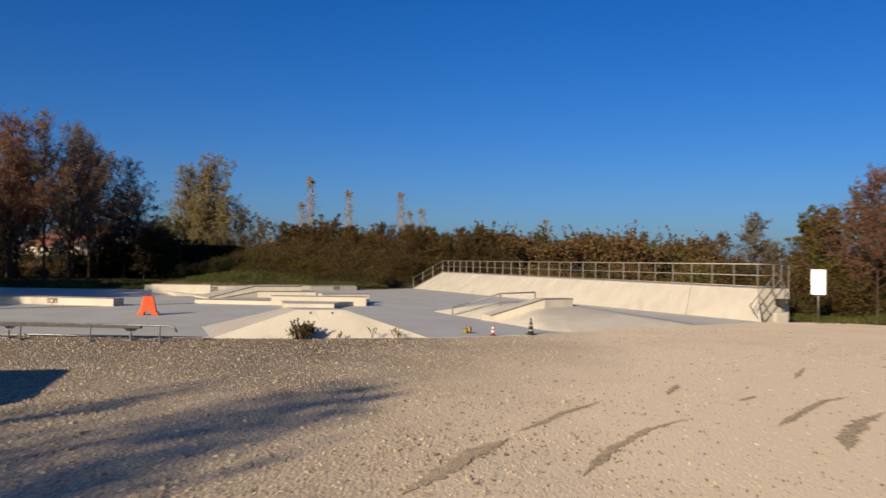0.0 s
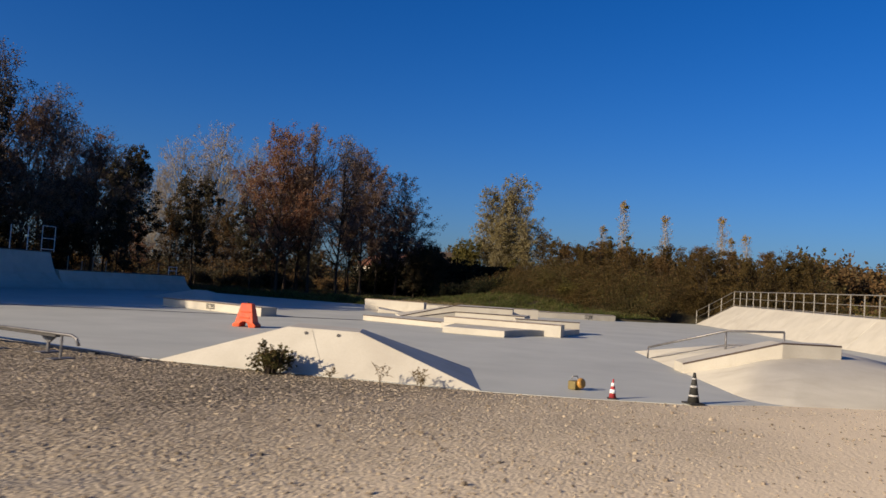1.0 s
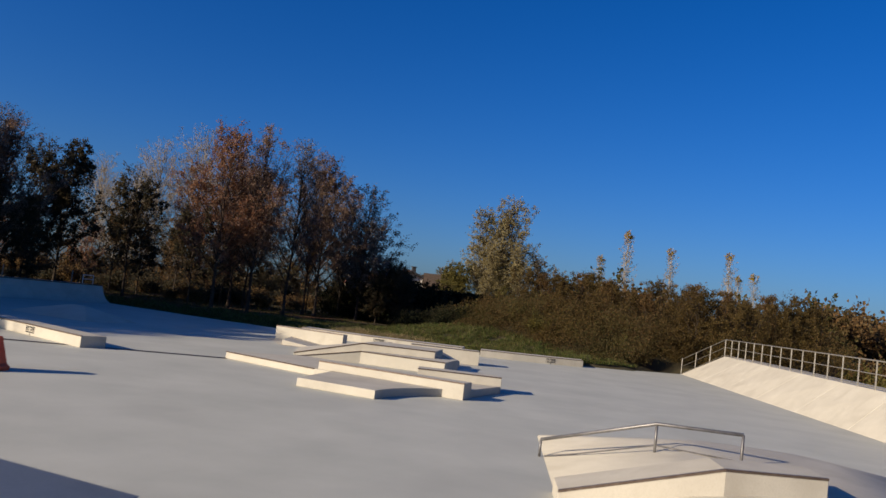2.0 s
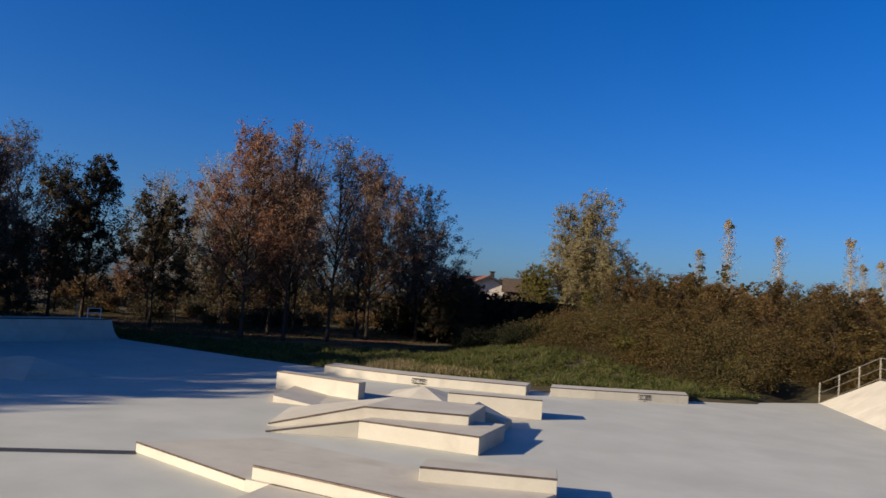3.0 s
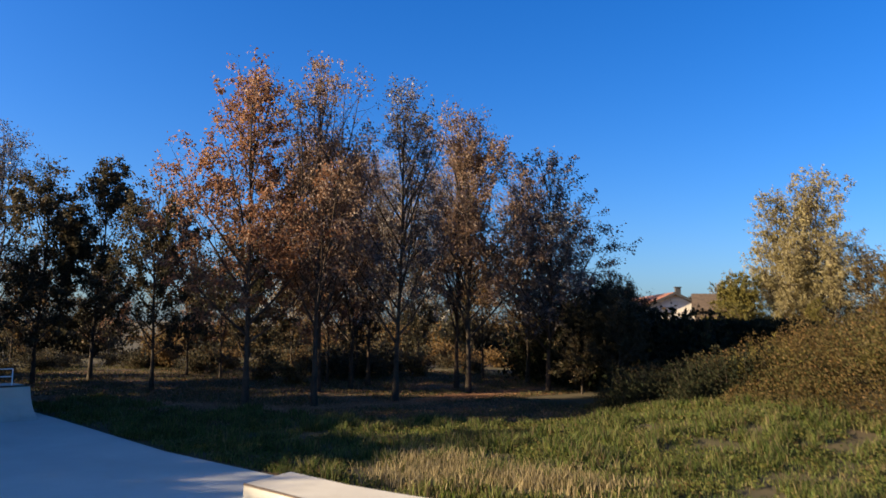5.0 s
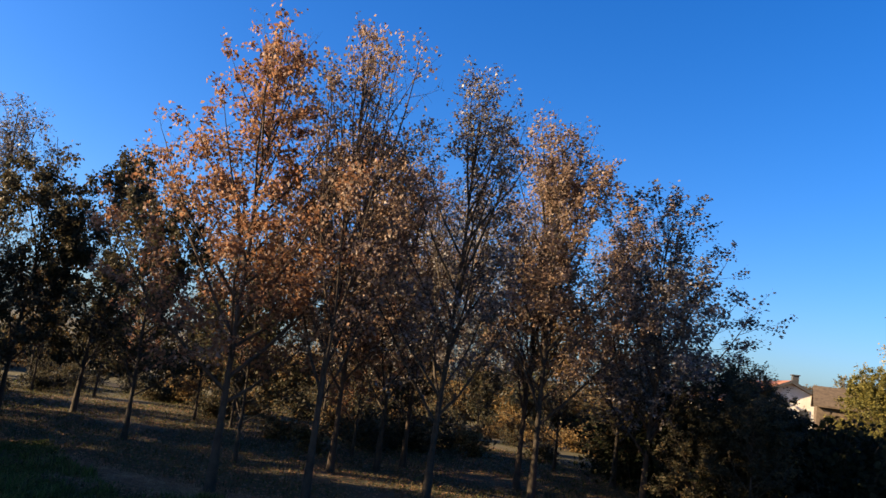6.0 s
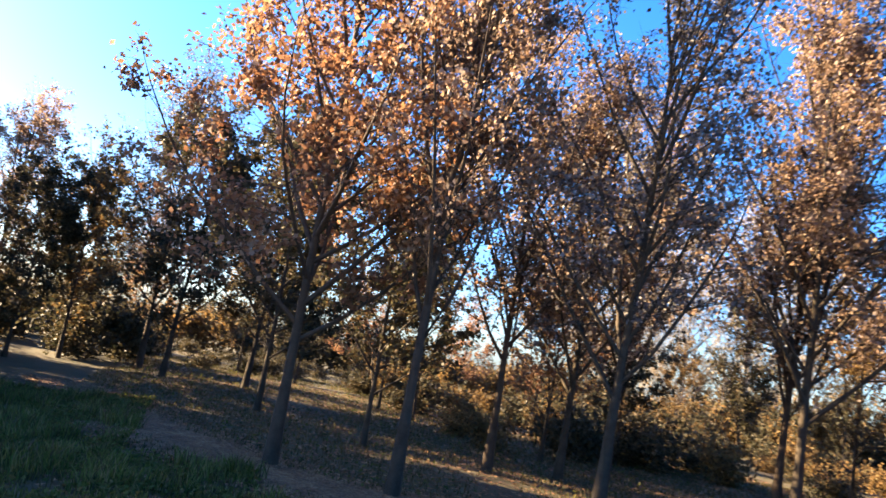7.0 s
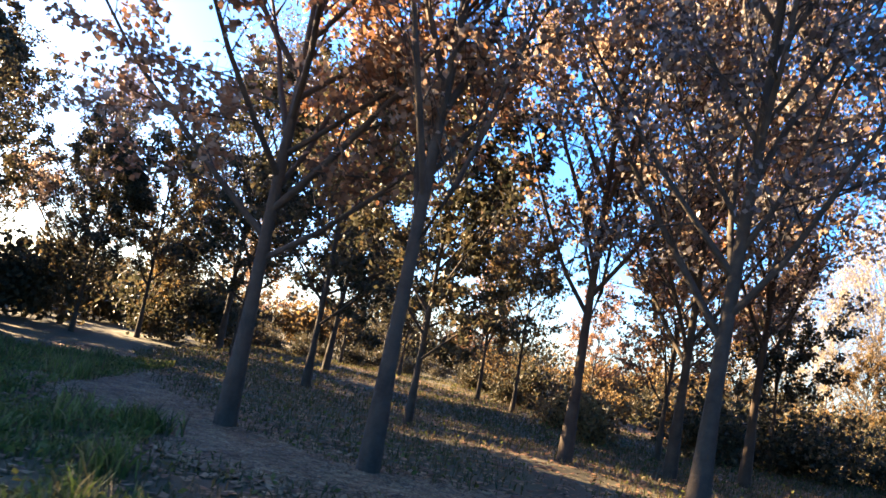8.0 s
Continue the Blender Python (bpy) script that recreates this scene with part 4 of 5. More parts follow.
def tree_meshes(seed, height, spread_, bole, primaries, leaf_size, leaves, leaf_mat, bark, upright=0.75, up_from=0.0, low=0.35, top=0.72, gaps=0.8, thick=1.0):
    """Trunk with limbs that rise to an egg-shaped outline, side branches and twigs, and a crown of single leaves.
    low, top: how fast the outline swells and closes; gaps: how clumped the leaves are."""
    rnd = random.Random(seed)
    rs = np.random.RandomState(seed)
    g = Geo()
    twigs = []
    n = 9
    trunk, radii = [], []
    bend = (rnd.uniform(-0.5, 0.5), rnd.uniform(-0.5, 0.5))
    for k in range(n):
        s = k / (n - 1)
        trunk.append(Vector((bend[0] * math.sin(s * 3) * s + rnd.uniform(-0.09, 0.09) * s, bend[1] * math.sin(s * 2.4) * s + rnd.uniform(-0.09, 0.09) * s, height * 0.97 * s)))
        radii.append(thick * height * 0.0074 * (1 - s) ** 1.15 + 0.010 + (0.06 * (height / 13) if k == 0 else 0))
    trunk[0].z = -0.15
    g.tube(trunk, radii, 9, cap=False)
    peak = (low / (low + top)) ** low * (top / (low + top)) ** top

    def reach(z):
        """The crown's radius at a height."""
        h = min(1.0, max(0.0, (z / height - bole + 0.03) / (1.03 - bole)))
        return spread_ * (h ** low * (1 - h) ** top / peak + 0.03)

    def at_height(z):
        s = min(0.999, max(0, z / (height * 0.97))) * (n - 1)
        k = int(s)
        return trunk[k].lerp(trunk[k + 1], s - k)

    def stem(p, d, length, r, m, wander, lift, sides):
        pts, q = [p.copy()], p.copy()
        for k in range(m):
            d = (d + Vector((rnd.uniform(-1, 1), rnd.uniform(-1, 1), rnd.uniform(-1, 1))) * wander + Vector((0, 0, lift))).normalized()
            q = q + d * (length / m)
            pts.append(q.copy())
        g.tube(pts, [r * (1 - 0.78 * k / m) for k in range(m + 1)], sides, cap=False)
        return pts

    def along(pts, s):
        m = len(pts) - 1
        i = min(m - 1, int(s * m))
        return pts[i].lerp(pts[i + 1], s * m - i), (pts[i + 1] - pts[i]).normalized()

    def fork(p, d, length, r):
        """A side branch with its twigs."""
        pts = stem(p, d, length, r, 2, 0.2, 0.08, 3)
        twigs.append((pts[1], pts[2]))
        for c in range(max(2, int(length / 0.24))):
            q, e = along(pts, 0.2 + 0.8 * rnd.random())
            t = (e * 0.6 + Vector((rnd.gauss(0, 1), rnd.gauss(0, 1), rnd.gauss(0, 0.8) + 0.15)) * 0.7).normalized()
            tip = q + t * rnd.uniform(0.18, 0.5) * (0.7 + 0.3 * length)
            g.tube([q, tip], [r * 0.3 + 0.0015, 0.0015], 3, cap=False)
            twigs.append((q, tip))

    for k in range(primaries):
        s = (k + rnd.random() * 0.8) / primaries
        z = height * (bole + (0.86 - bole) * s ** 1.1)
        a = k * 2.4 + rnd.uniform(-0.5, 0.5)
        el = radians(min(76, 20 + 16 * upright + 30 * s + rnd.uniform(-9, 9)))
        d = Vector((math.cos(a) * math.cos(el), math.sin(a) * math.cos(el), math.sin(el)))
        p = at_height(z)
        length = 0.3
        while length < height and (d.xy * length).length < reach(z + d.z * length * 1.15):
            length += 0.1
        length *= rnd.uniform(0.8, 1.12)
        r = thick * (0.010 + 0.0085 * length)
        pts = stem(p, d, length, r, 5, 0.13, 0.07 * upright, 5)
        for c in range(max(3, int(length / 0.34))):
            w = 0.14 + 0.86 * (c + rnd.random()) / max(3, int(length / 0.34))
            q, e = along(pts, min(0.999, w))
            side = e.orthogonal()
            side.rotate(Matrix.Rotation(rnd.uniform(0, 6.3), 3, e))
            fork(q, (e * 0.6 + side * rnd.uniform(0.5, 1.0) + Vector((0, 0, 0.12))).normalized(), (0.3 + length * 0.30 * (1.1 - 0.6 * w)) * rnd.uniform(0.7, 1.25), r * 0.36 * (1.15 - 0.7 * w))
        fork(pts[-1], e, 0.3 + 0.12 * length, r * 0.25)
    trunk_me = g.mesh("trunk", M[bark], smooth=True)
    ends = np.array([[*p, *q] for p, q in twigs if q.z > up_from * height])
    mids = (ends[:, :3] + ends[:, 3:]) / 2
    weight = np.array([min(2.0, max(0.06, 0.62 + gaps * 2.2 * noise.noise(Vector(q) * 0.42 + Vector((seed * 3.1, 0, 0))))) for q in mids])
    pick = rs.choice(len(ends), leaves, p=weight / weight.sum())
    q = ends[pick, :3] + (ends[pick, 3:] - ends[pick, :3]) * rs.uniform(0.1, 1.1, (leaves, 1)) + rs.normal(0, 1, (leaves, 3)) * 0.085
    u, side = leaf_axes(rs, leaves)
    return trunk_me, leaf_mesh("crown", q, u, side, leaf_size * rs.uniform(0.6, 1.25, leaves), M[leaf_mat])


def bush_meshes(seed, w, h, count, leaf_size, leaf_mat, rough=0.35):
    """A dense shrub: arching stems and a ragged heap of leaves, with shoots that stick out."""
    rnd = random.Random(seed)
    rs = np.random.RandomState(seed)
    g = Geo()
    tops = []
    for k in range(16):
        a = rnd.uniform(0, 6.3)
        r = w * rnd.uniform(0.1, 0.45)
        top = h * rnd.uniform(0.6, 1.2)
        p = [(r * 0.3 * math.cos(a), r * 0.3 * math.sin(a), -0.1), (r * 0.7 * math.cos(a), r * 0.7 * math.sin(a), top * 0.6), (r * 1.1 * math.cos(a), r * 1.1 * math.sin(a), top)]
        g.tube(p, [0.02, 0.014, 0.005], 4, cap=False)
        tops.append([*p[1], *p[2]])
    stems = g.mesh("stems", M["bark"])
    lobes = np.array([(rnd.uniform(-0.32, 0.32) * w, rnd.uniform(-0.32, 0.32) * w, rnd.uniform(0.2, 0.72) * h, rnd.uniform(0.16, 0.32)) for _ in range(14)])
    c = lobes[np.arange(count) % len(lobes)]
    u = unit_rows(rs.normal(0, 1, (count, 3)))
    rr = (c[:, 3] * rs.rand(count) ** 0.45 * (1 + rough * rs.normal(0, 0.6, count)))[:, None]
    q = c[:, :3] + u * rr * (w, w, h * 0.95)
    shoot = np.array(tops)[rs.randint(0, len(tops), count)]
    out = rs.rand(count) < 0.16
    q[out] = (shoot[:, :3] + (shoot[:, 3:] - shoot[:, :3]) * rs.rand(count, 1) + rs.normal(0, 0.045 * w / 3, (count, 3)))[out]
    q[:, 2] = np.maximum(0.02, q[:, 2])
    d, side = leaf_axes(rs, count, 0.1, 1.0)
    return stems, leaf_mesh("foliage", q, d, side, leaf_size * rs.uniform(0.6, 1.4, count), M[leaf_mat])


def plant(name, meshes, at, rz, scale, label, category, group=""):
    t = thing(name, at, label, category, rz, group)
    t.scale = scale if isinstance(scale, tuple) else (scale,) * 3
    a, b = ("trunk", "crown") if name != "shrub" else ("branchwork", "foliage")
    part(a, meshes[0], t)
    part(b, meshes[1], t)
    return t


def joined(name, items, leaf_mat, label, category):
    """Many far shrubs as one object: each item is (foliage mesh, matrix)."""
    vs, fs, base = [], [], 0
    for me, m in items:
        n = len(me.vertices)
        co = np.empty(n * 3)
        me.vertices.foreach_get("co", co)
        w = np.array(m)
        vs.append(co.reshape(-1, 3) @ w[:3, :3].T + w[:3, 3])
        idx = np.empty(len(me.loops), dtype=np.int64)
        me.loops.foreach_get("vertex_index", idx)
        fs.append(idx.reshape(-1, 4) + base)
        base += n
    out_ = bpy.data.meshes.new(name)
    out_.from_pydata(np.concatenate(vs).tolist(), [], np.concatenate(fs).tolist())
    out_.materials.append(leaf_mat)
    return solo(name, out_, label, category, kind="stuff")


rnd = random.Random(7)
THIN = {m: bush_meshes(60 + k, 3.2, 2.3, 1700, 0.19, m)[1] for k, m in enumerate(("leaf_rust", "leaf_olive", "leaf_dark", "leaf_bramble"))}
TALL = [tree_meshes(11, 12.9, 4.2, 0.17, 28, 0.12, 23000, "leaf_orange", "bark_pale", upright=1.05, low=0.24, top=0.8),
        tree_meshes(12, 13.2, 3.3, 0.19, 28, 0.112, 15500, "leaf_brown", "bark_pale", upright=1.7, low=0.34, top=0.62),
        tree_meshes(13, 13.2, 3.6, 0.17, 28, 0.115, 21500, "leaf_brown", "bark", upright=1.5, low=0.3, top=0.66),
        tree_meshes(14, 11.0, 2.9, 0.14, 24, 0.15, 17000, "leaf_dark", "bark", upright=1.0, low=0.28, top=0.8),
        tree_meshes(15, 12.0, 2.6, 0.12, 24, 0.15, 17000, "leaf_dark", "bark", upright=1.2, low=0.28, top=0.85),
        tree_meshes(16, 11.0, 3.2, 0.16, 26, 0.115, 16000, "leaf_ash", "bark_pale", upright=1.3, low=0.3, top=0.62, gaps=0.5),
        tree_meshes(18, 13.0, 2.8, 0.17, 28, 0.105, 12000, "leaf_ash", "bark", upright=1.6, low=0.34, top=0.6)]
SLIM = tree_meshes(21, 15.0, 1.1, 0.12, 30, 0.18, 330, "leaf_yellow", "bark_light", upright=2.4, up_from=0.9, gaps=0.3)
SLIM_TWIGS = tree_meshes(21, 15.0, 1.1, 0.12, 30, 0.2, 1100, "leaf_twig", "bark_light", upright=2.4, gaps=0.5)[1]
FAR = [tree_meshes(31, 11.0, 3.9, 0.05, 18, 0.24, 9000, "leaf_olive", "bark", low=0.22, top=0.6),
       tree_meshes(32, 10.0, 3.6, 0.05, 18, 0.24, 9000, "leaf_rust", "bark", low=0.22, top=0.6),
       tree_meshes(33, 12.0, 3.4, 0.08, 20, 0.22, 7000, "leaf_grey", "bark_pale", upright=1.2, low=0.28, top=0.62),
       tree_meshes(34, 13.0, 3.3, 0.04, 30, 0.15, 15000, "leaf_willow", "bark_pale", upright=1.5, low=0.25, top=0.5, gaps=0.5),
       tree_meshes(35, 12.0, 3.6, 0.05, 40, 0.085, 17000, "leaf_twig", "bark_light", upright=1.3, low=0.22, top=0.6, gaps=0.4)]
SMALL = [tree_meshes(51, 5.2, 2.3, 0.04, 16, 0.11, 9000, "leaf_gold", "bark", upright=1.0, low=0.2, top=0.55), tree_meshes(52, 5.0, 2.0, 0.04, 16, 0.11, 7500, "leaf_rust", "bark", upright=1.2, low=0.2, top=0.55)]
SPARSE = tree_meshes(38, 13.4, 3.2, 0.2, 22, 0.12, 6000, "leaf_brown", "bark_pale", upright=1.2)
LITE = [tree_meshes(35, 12.0, 3.2, 0.16, 18, 0.17, 9000, "leaf_rust", "bark", upright=1.1), tree_meshes(36, 11.0, 2.8, 0.14, 18, 0.17, 9000, "leaf_dark", "bark", upright=1.1), tree_meshes(37, 12.0, 3.2, 0.16, 18, 0.17, 8000, "leaf_orange", "bark", upright=1.1)]
SHRUB = [bush_meshes(41, 3.0, 1.9, 4400, 0.105, "leaf_bramble"), bush_meshes(42, 3.4, 2.4, 4600, 0.11, "leaf_gold"), bush_meshes(43, 2.6, 1.5, 3800, 0.095, "leaf_bramble"), bush_meshes(44, 3.0, 2.6, 4400, 0.11, "leaf_olive"),
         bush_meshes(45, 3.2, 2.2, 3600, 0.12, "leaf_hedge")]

LBL = ["tall slender tree with orange-brown autumn leaves and pale bark", "tall tree with thinning brown leaves and pale forked limbs", "tall brown-leaved tree with many upright limbs",
       "dark-leaved tree with small dense crown", "narrow dark tree with sparse leaves", "withered grey-brown autumn tree at the grove's end", "tall upright tree with thin grey-brown leaves"]
GRP = "trees along the park's edge"
# the row beyond the ledges
for k, (x, y, m, s) in enumerate([(-30.2, 53.6, 0, 1.0), (-28.7, 55.5, 1, (0.9, 0.9, 1.0)), (-28.5, 59.2, 6, 0.98), (-28.9, 63.8, 2, 1.0), (-27.3, 67.4, 5, (1.12, 1.12, 1.0)), (-33.2, 58.9, 1, 0.9),
                                  (-30.8, 65.0, 1, 0.9), (-33.5, 60.9, 2, 0.85), (-34.7, 62.9, 1, 0.85), (-31.0, 70.5, 2, 0.85),
                                  (-34.6, 56.2, 3, 0.75), (-38.5, 53.9, 3, 0.9), (-45.6, 53.9, 4, 0.98), (-44.8, 51.0, 3, 1.02), (-47.6, 50.0, 6, 0.98)]):
    plant("tree", TALL[m], (x, y, ground_z(x, y)), rnd.uniform(0, 360), s, LBL[m], "tree", GRP)
# grove behind
for x, y in [(-45.5, 59.0), (-43.3, 59.8), (-44.3, 64.9), (-39.2, 65.8), (-40.1, 71.2), (-34.6, 71.0), (-53.0, 56.6), (-54.6, 54.0), (-61.7, 61.1), (-57, 66), (-50, 70),
             (-66, 56), (-66, 48), (-58, 49), (-52, 47), (-54, 78), (-44, 80), (-36.5, 61.8)]:
    m = rnd.choice([0, 0, 1, 2])
    plant("tree", LITE[m], (x, y, ground_z(x, y)), rnd.uniform(0, 360), rnd.uniform(0.5, 0.72), ["brown autumn tree deep in the grove", "dark tree deep in the grove", "orange autumn tree deep in the grove"][m], "tree", "grove of autumn trees")
for x, y, k in [(-24.6, 69.2, 0.52), (-23.4, 67.2, 0.45), (-26.0, 70.5, 0.55), (-25.6, 67.6, 0.46), (-30.2, 73.2, 0.62), (-28.6, 74.3, 0.6), (-31.8, 72.6, 0.6), (-27.2, 75.0, 0.5)]:
    plant("tree", TALL[3], (x, y, ground_z(x, y) - 0.3), rnd.uniform(0, 360), (k * 1.2, k * 1.2, k), "small dark dense tree at the grove's end", "tree", "grove of autumn trees")
# west side trees that shade the quarter pipes
# those south of y 30 are out of view, added for their shade
for x, y, m, s in [(-36.5, 33, 4, 0.62), (-40.4, 36.9, 3, 1.3), (-35, 28, 4, 1.0), (-34, 23.5, 3, 1.0), (-42, 22, 4, 1.1), (-40, 17, 3, 1.05), (-46, 16, 4, 1.2), (-47.5, 25, 4, 1.3), (-39, 8, 3, 1.2), (-44.5, 9.5, 4, 1.2), (-43, 31, 4, 0.75), (-47, 36, 3, 1.0), (-36.8, 39.4, 6, 0.93), (-36.4, 37.2, 2, 0.86), (-36.3, 35.0, 6, 1.05), (-37.2, 43.0, 2, 0.8), (-39.5, 43.5, 3, 0.75), (-44.8, 46.0, 3, 0.72),
                   (-49, 44, 2, 0.8), (-50, 40, 4, 0.95), (-39, 24, 2, 0.95), (-34, 17, 4, 1.02), (-33.5, 13, 4, 1.0), (-33.5, 8.0, 4, 1.0), (-37.5, 4.5, 3, 1.15), (-37, 12, 3, 1.0), (-39, 34, 0, 0.6), (-38.5, 42.5, 3, 0.75), (-42, 39.5, 3, 0.9), (-36.5, 30, 3, 0.75), (-46, 40, 4, 0.95), (-33.5, 20.5, 1, 0.85), (-35.9, 43.9, 4, 0.5), (-39.5, 13, 4, 1.15), (-36, 25.5, 3, 1.0), (-37, 18.5, 3, 1.25), (-40.5, 27.5, 4, 1.2), (-42.5, 13, 3, 1.3), (-35.8, 8.8, 4, 1.2), (-41, 4, 4, 1.3), (-36, 1.5, 3, 1.25), (-44.5, 20, 3, 1.3), (-38.5, 21, 4, 1.2), (-33.2, 4.5, 3, 1.1), (-45, 29, 3, 1.2), (-32.2, 12.2, 4, 1.0)]:
    plant("tree", TALL[m], (x, y, -0.1), rnd.uniform(0, 360), s, LBL[m], "tree", "trees west of the park")
# trees behind the start, which shade the gravel
for x, y, m, s in [(-15.4, -13.5, 1, 0.73), (-16.1, -15.7, 1, 0.78), (-17.7, -13.9, 1, 0.72), (-15.8, -17.5, 1, 0.7), (-17.5, -18.7, 1, 0.76)]:
    plant("tree", SPARSE, (x, y, -0.1), rnd.uniform(0, 360), s, LBL[m], "tree", "trees beside the gravel lot")
# slim poplars on the skyline
for x, y, s in [(-22.4, 150, 1.36), (-14.8, 150, 1.18), (-3.9, 131, 1.04), (-0.4, 126, 0.82), (-2.3, 126.2, 0.79), (-18.5, 113, 0.8), (20, 122, 0.7), (25, 128, 0.5)]:
    t = plant("poplar_tree", SLIM, (x, y, -0.2), rnd.uniform(0, 360), s, "slim pale bare poplar with a tuft of yellow leaves on top", "tree", "poplars on the skyline")
    part("branchwork", SLIM_TWIGS, t, "pale bare branchwork")
# pale willow-like trees beyond the mound
for x, y, m, s in [(-33.3, 119, 3, 1.45), (-36.9, 118, 3, 1.32), (-35.0, 116, 3, 0.95), (-35.2, 120, 3, 1.3), (-31.4, 117, 3, 0.95), (-39.2, 115, 0, 0.8), (-32.0, 114, 0, 0.55), (-41.0, 116, 0, 0.8), (-47.6, 127, 2, 0.72), (-29.0, 119, 2, 0.95), (-26.0, 119, 2, 0.8), (-38.5, 114, 0, 0.75)]:
    plant("tree", FAR[m], (x, y, -0.2), rnd.uniform(0, 360), s, ["olive-leaved tree beyond the mound", "", "pale bare tree beyond the mound", "tall pale yellow willow-like tree beyond the mound"][m], "tree", "pale trees beyond the mound")
# dense dark trees at the grove's west end
for x, y, m, k in [(-47.5, 47.2, 0, 0.75), (-53.5, 46.5, 1, 0.85)]:
    plant("tree", LITE[m], (x, y, ground_z(x, y) - 0.1), rnd.uniform(0, 360), k, ["brown autumn tree deep in the grove", "dark tree deep in the grove"][m], "tree", "grove of autumn trees")
# tall pale trees far behind the grove
for x, y, s in [(-80, 92, 1.35), (-77.5, 94.5, 1.75), (-73.4, 98, 2.0), (-69.5, 101, 1.8), (-84, 90, 1.5)]:
    plant("tree", FAR[4], (x, y, 0), rnd.uniform(0, 360), s, "tall pale bare tree behind the grove", "tree", "pale trees behind the grove")
# right of the bank
for x, y, k in [(18.7, 28.6, 0.5), (22.5, 27, 0.6)]:
    plant("tree", TALL[0], (x, y, 0.1), rnd.uniform(0, 360), k, LBL[0], "tree", "trees east of the bank")
for x, y, m, k in [(20.6, 36, 1, 0.52), (22.0, 40.5, 0, 0.5), (24.5, 45, 1, 0.52), (23.0, 50.5, 2, 0.5), (27.5, 43, 0, 0.55), (24.5, 34, 1, 0.62), (28, 50, 1, 0.55), (23.4, 38, 2, 0.55), (22.3, 33, 1, 0.55)]:
    plant("tree", FAR[m], (x, y, 0.1), rnd.uniform(0, 360), k, ["olive-leaved small tree beside the bank", "brown autumn tree beside the bank", "pale bare small tree beside the bank"][m], "tree", "trees east of the bank")
# woods on the skyline
for k in range(58):
    x = -110 + 230 * (k + rnd.random()) / 58
    y = rnd.uniform(105, 150) if x > -25 else rnd.uniform(112, 150)
    m = rnd.choice([0, 1, 1, 2])
    plant("tree", FAR[m], (x, y, 0), rnd.uniform(0, 360), rnd.uniform(0.45, 0.8), ["olive-leaved tree in the far woods", "brown autumn tree in the far woods", "pale bare tree in the far woods"][m], "tree", "woods on the skyline")
# scrub on the mound
BL = ["tangled bramble thicket in green and brown", "brown autumn thicket on the mound", "low bramble bush on the mound", "olive-leaved shrub on the mound", "dense shrub with shade put into its dark leaves"]
bag = {m: [] for m in THIN}


def mound_thicket(name, mat, seed, count, want, size, label):
    """Unbroken scrub over the mound: leaves heaped on a bumpy canopy that grows taller up the slope."""
    rs = np.random.RandomState(seed)
    pts = []
    for x, far, rise, pick in rs.rand(count, 4):
        x = -22 + 30 * x
        e = -0.8 + 20 * far ** 1.7
        y = 60.0 - 0.3 * (x + 14) + e
        if x > -1 and y < 62 or inside(x, y - 1.2, SLAB) or inside(x - 1.0, y, SLAB):
            continue
        grow = smooth01((e + 0.6 - 1.3 * noise.noise((x * 0.45, y * 0.45, 2))) / 4.5)
        bump = 0.9 * noise.noise((x * 0.5, y * 0.5, 11)) + 0.8 * noise.noise((x * 1.5, y * 1.5, 4)) + 0.45 * noise.noise((x * 3.7, y * 3.7, 6))
        z = ground_z(x, y)
        h = grow * min(max(0.3, 2.4 + 1.1 * bump), max(0.3, 3.55 + 0.05 * (x + 14) - 1.7 * smooth01((-13.0 - x) / 8.0) + 0.8 * bump - z))
        tone = noise.noise((x * 0.28, y * 0.28, 17)) + 0.35 * noise.noise((x * 1.1, y * 1.1, 8)) + (pick - 0.5) * 0.5
        if grow < 0.03 or not want(tone, e):
            continue
        pts.append((x, y, z + h * (1 - 0.9 * rise ** 1.6)))
    q = np.array(pts) + rs.normal(0, 0.05, (len(pts), 3))
    u, side = leaf_axes(rs, len(q), 0.0, 1.0)
    solo(name, leaf_mesh(name, q, u, side, size * rs.uniform(0.5, 1.4, len(q)), M[mat], 0.3), label, "thicket", kind="stuff")


mound_thicket("bramble_scrub", "leaf_bramble", 81, 260000, lambda t, e: t < 0.02 or e < 2 and t < 0.3, 0.07, "dense green-brown bramble scrub covering the mound")
mound_thicket("autumn_scrub", "leaf_gold", 82, 260000, lambda t, e: t >= 0.02 and e > 0.7, 0.07, "dense golden-brown autumn scrub covering the mound")
mound_thicket("russet_scrub", "leaf_rust", 83, 150000, lambda t, e: 0.12 < abs(t) < 0.34 and e > 0.7, 0.07, "russet-leaved scrub mixed over the mound")
for k in range(58):
    x = rnd.uniform(-16.5, 7)
    y = 60.0 - 0.3 * (x + 14) + rnd.uniform(1.2, 9)
    if x > -1.5 and y < 62.5 or inside(x, y - 2.0, SLAB) or inside(x - 1.5, y, SLAB):
        continue
    m = rnd.choice([0, 1, 3, 1])
    plant("shrub", SHRUB[m], (x, y, ground_z(x, y) - 0.1), rnd.uniform(0, 360), rnd.uniform(0.45, 0.7), BL[m], "shrub", "scrub on the mound")
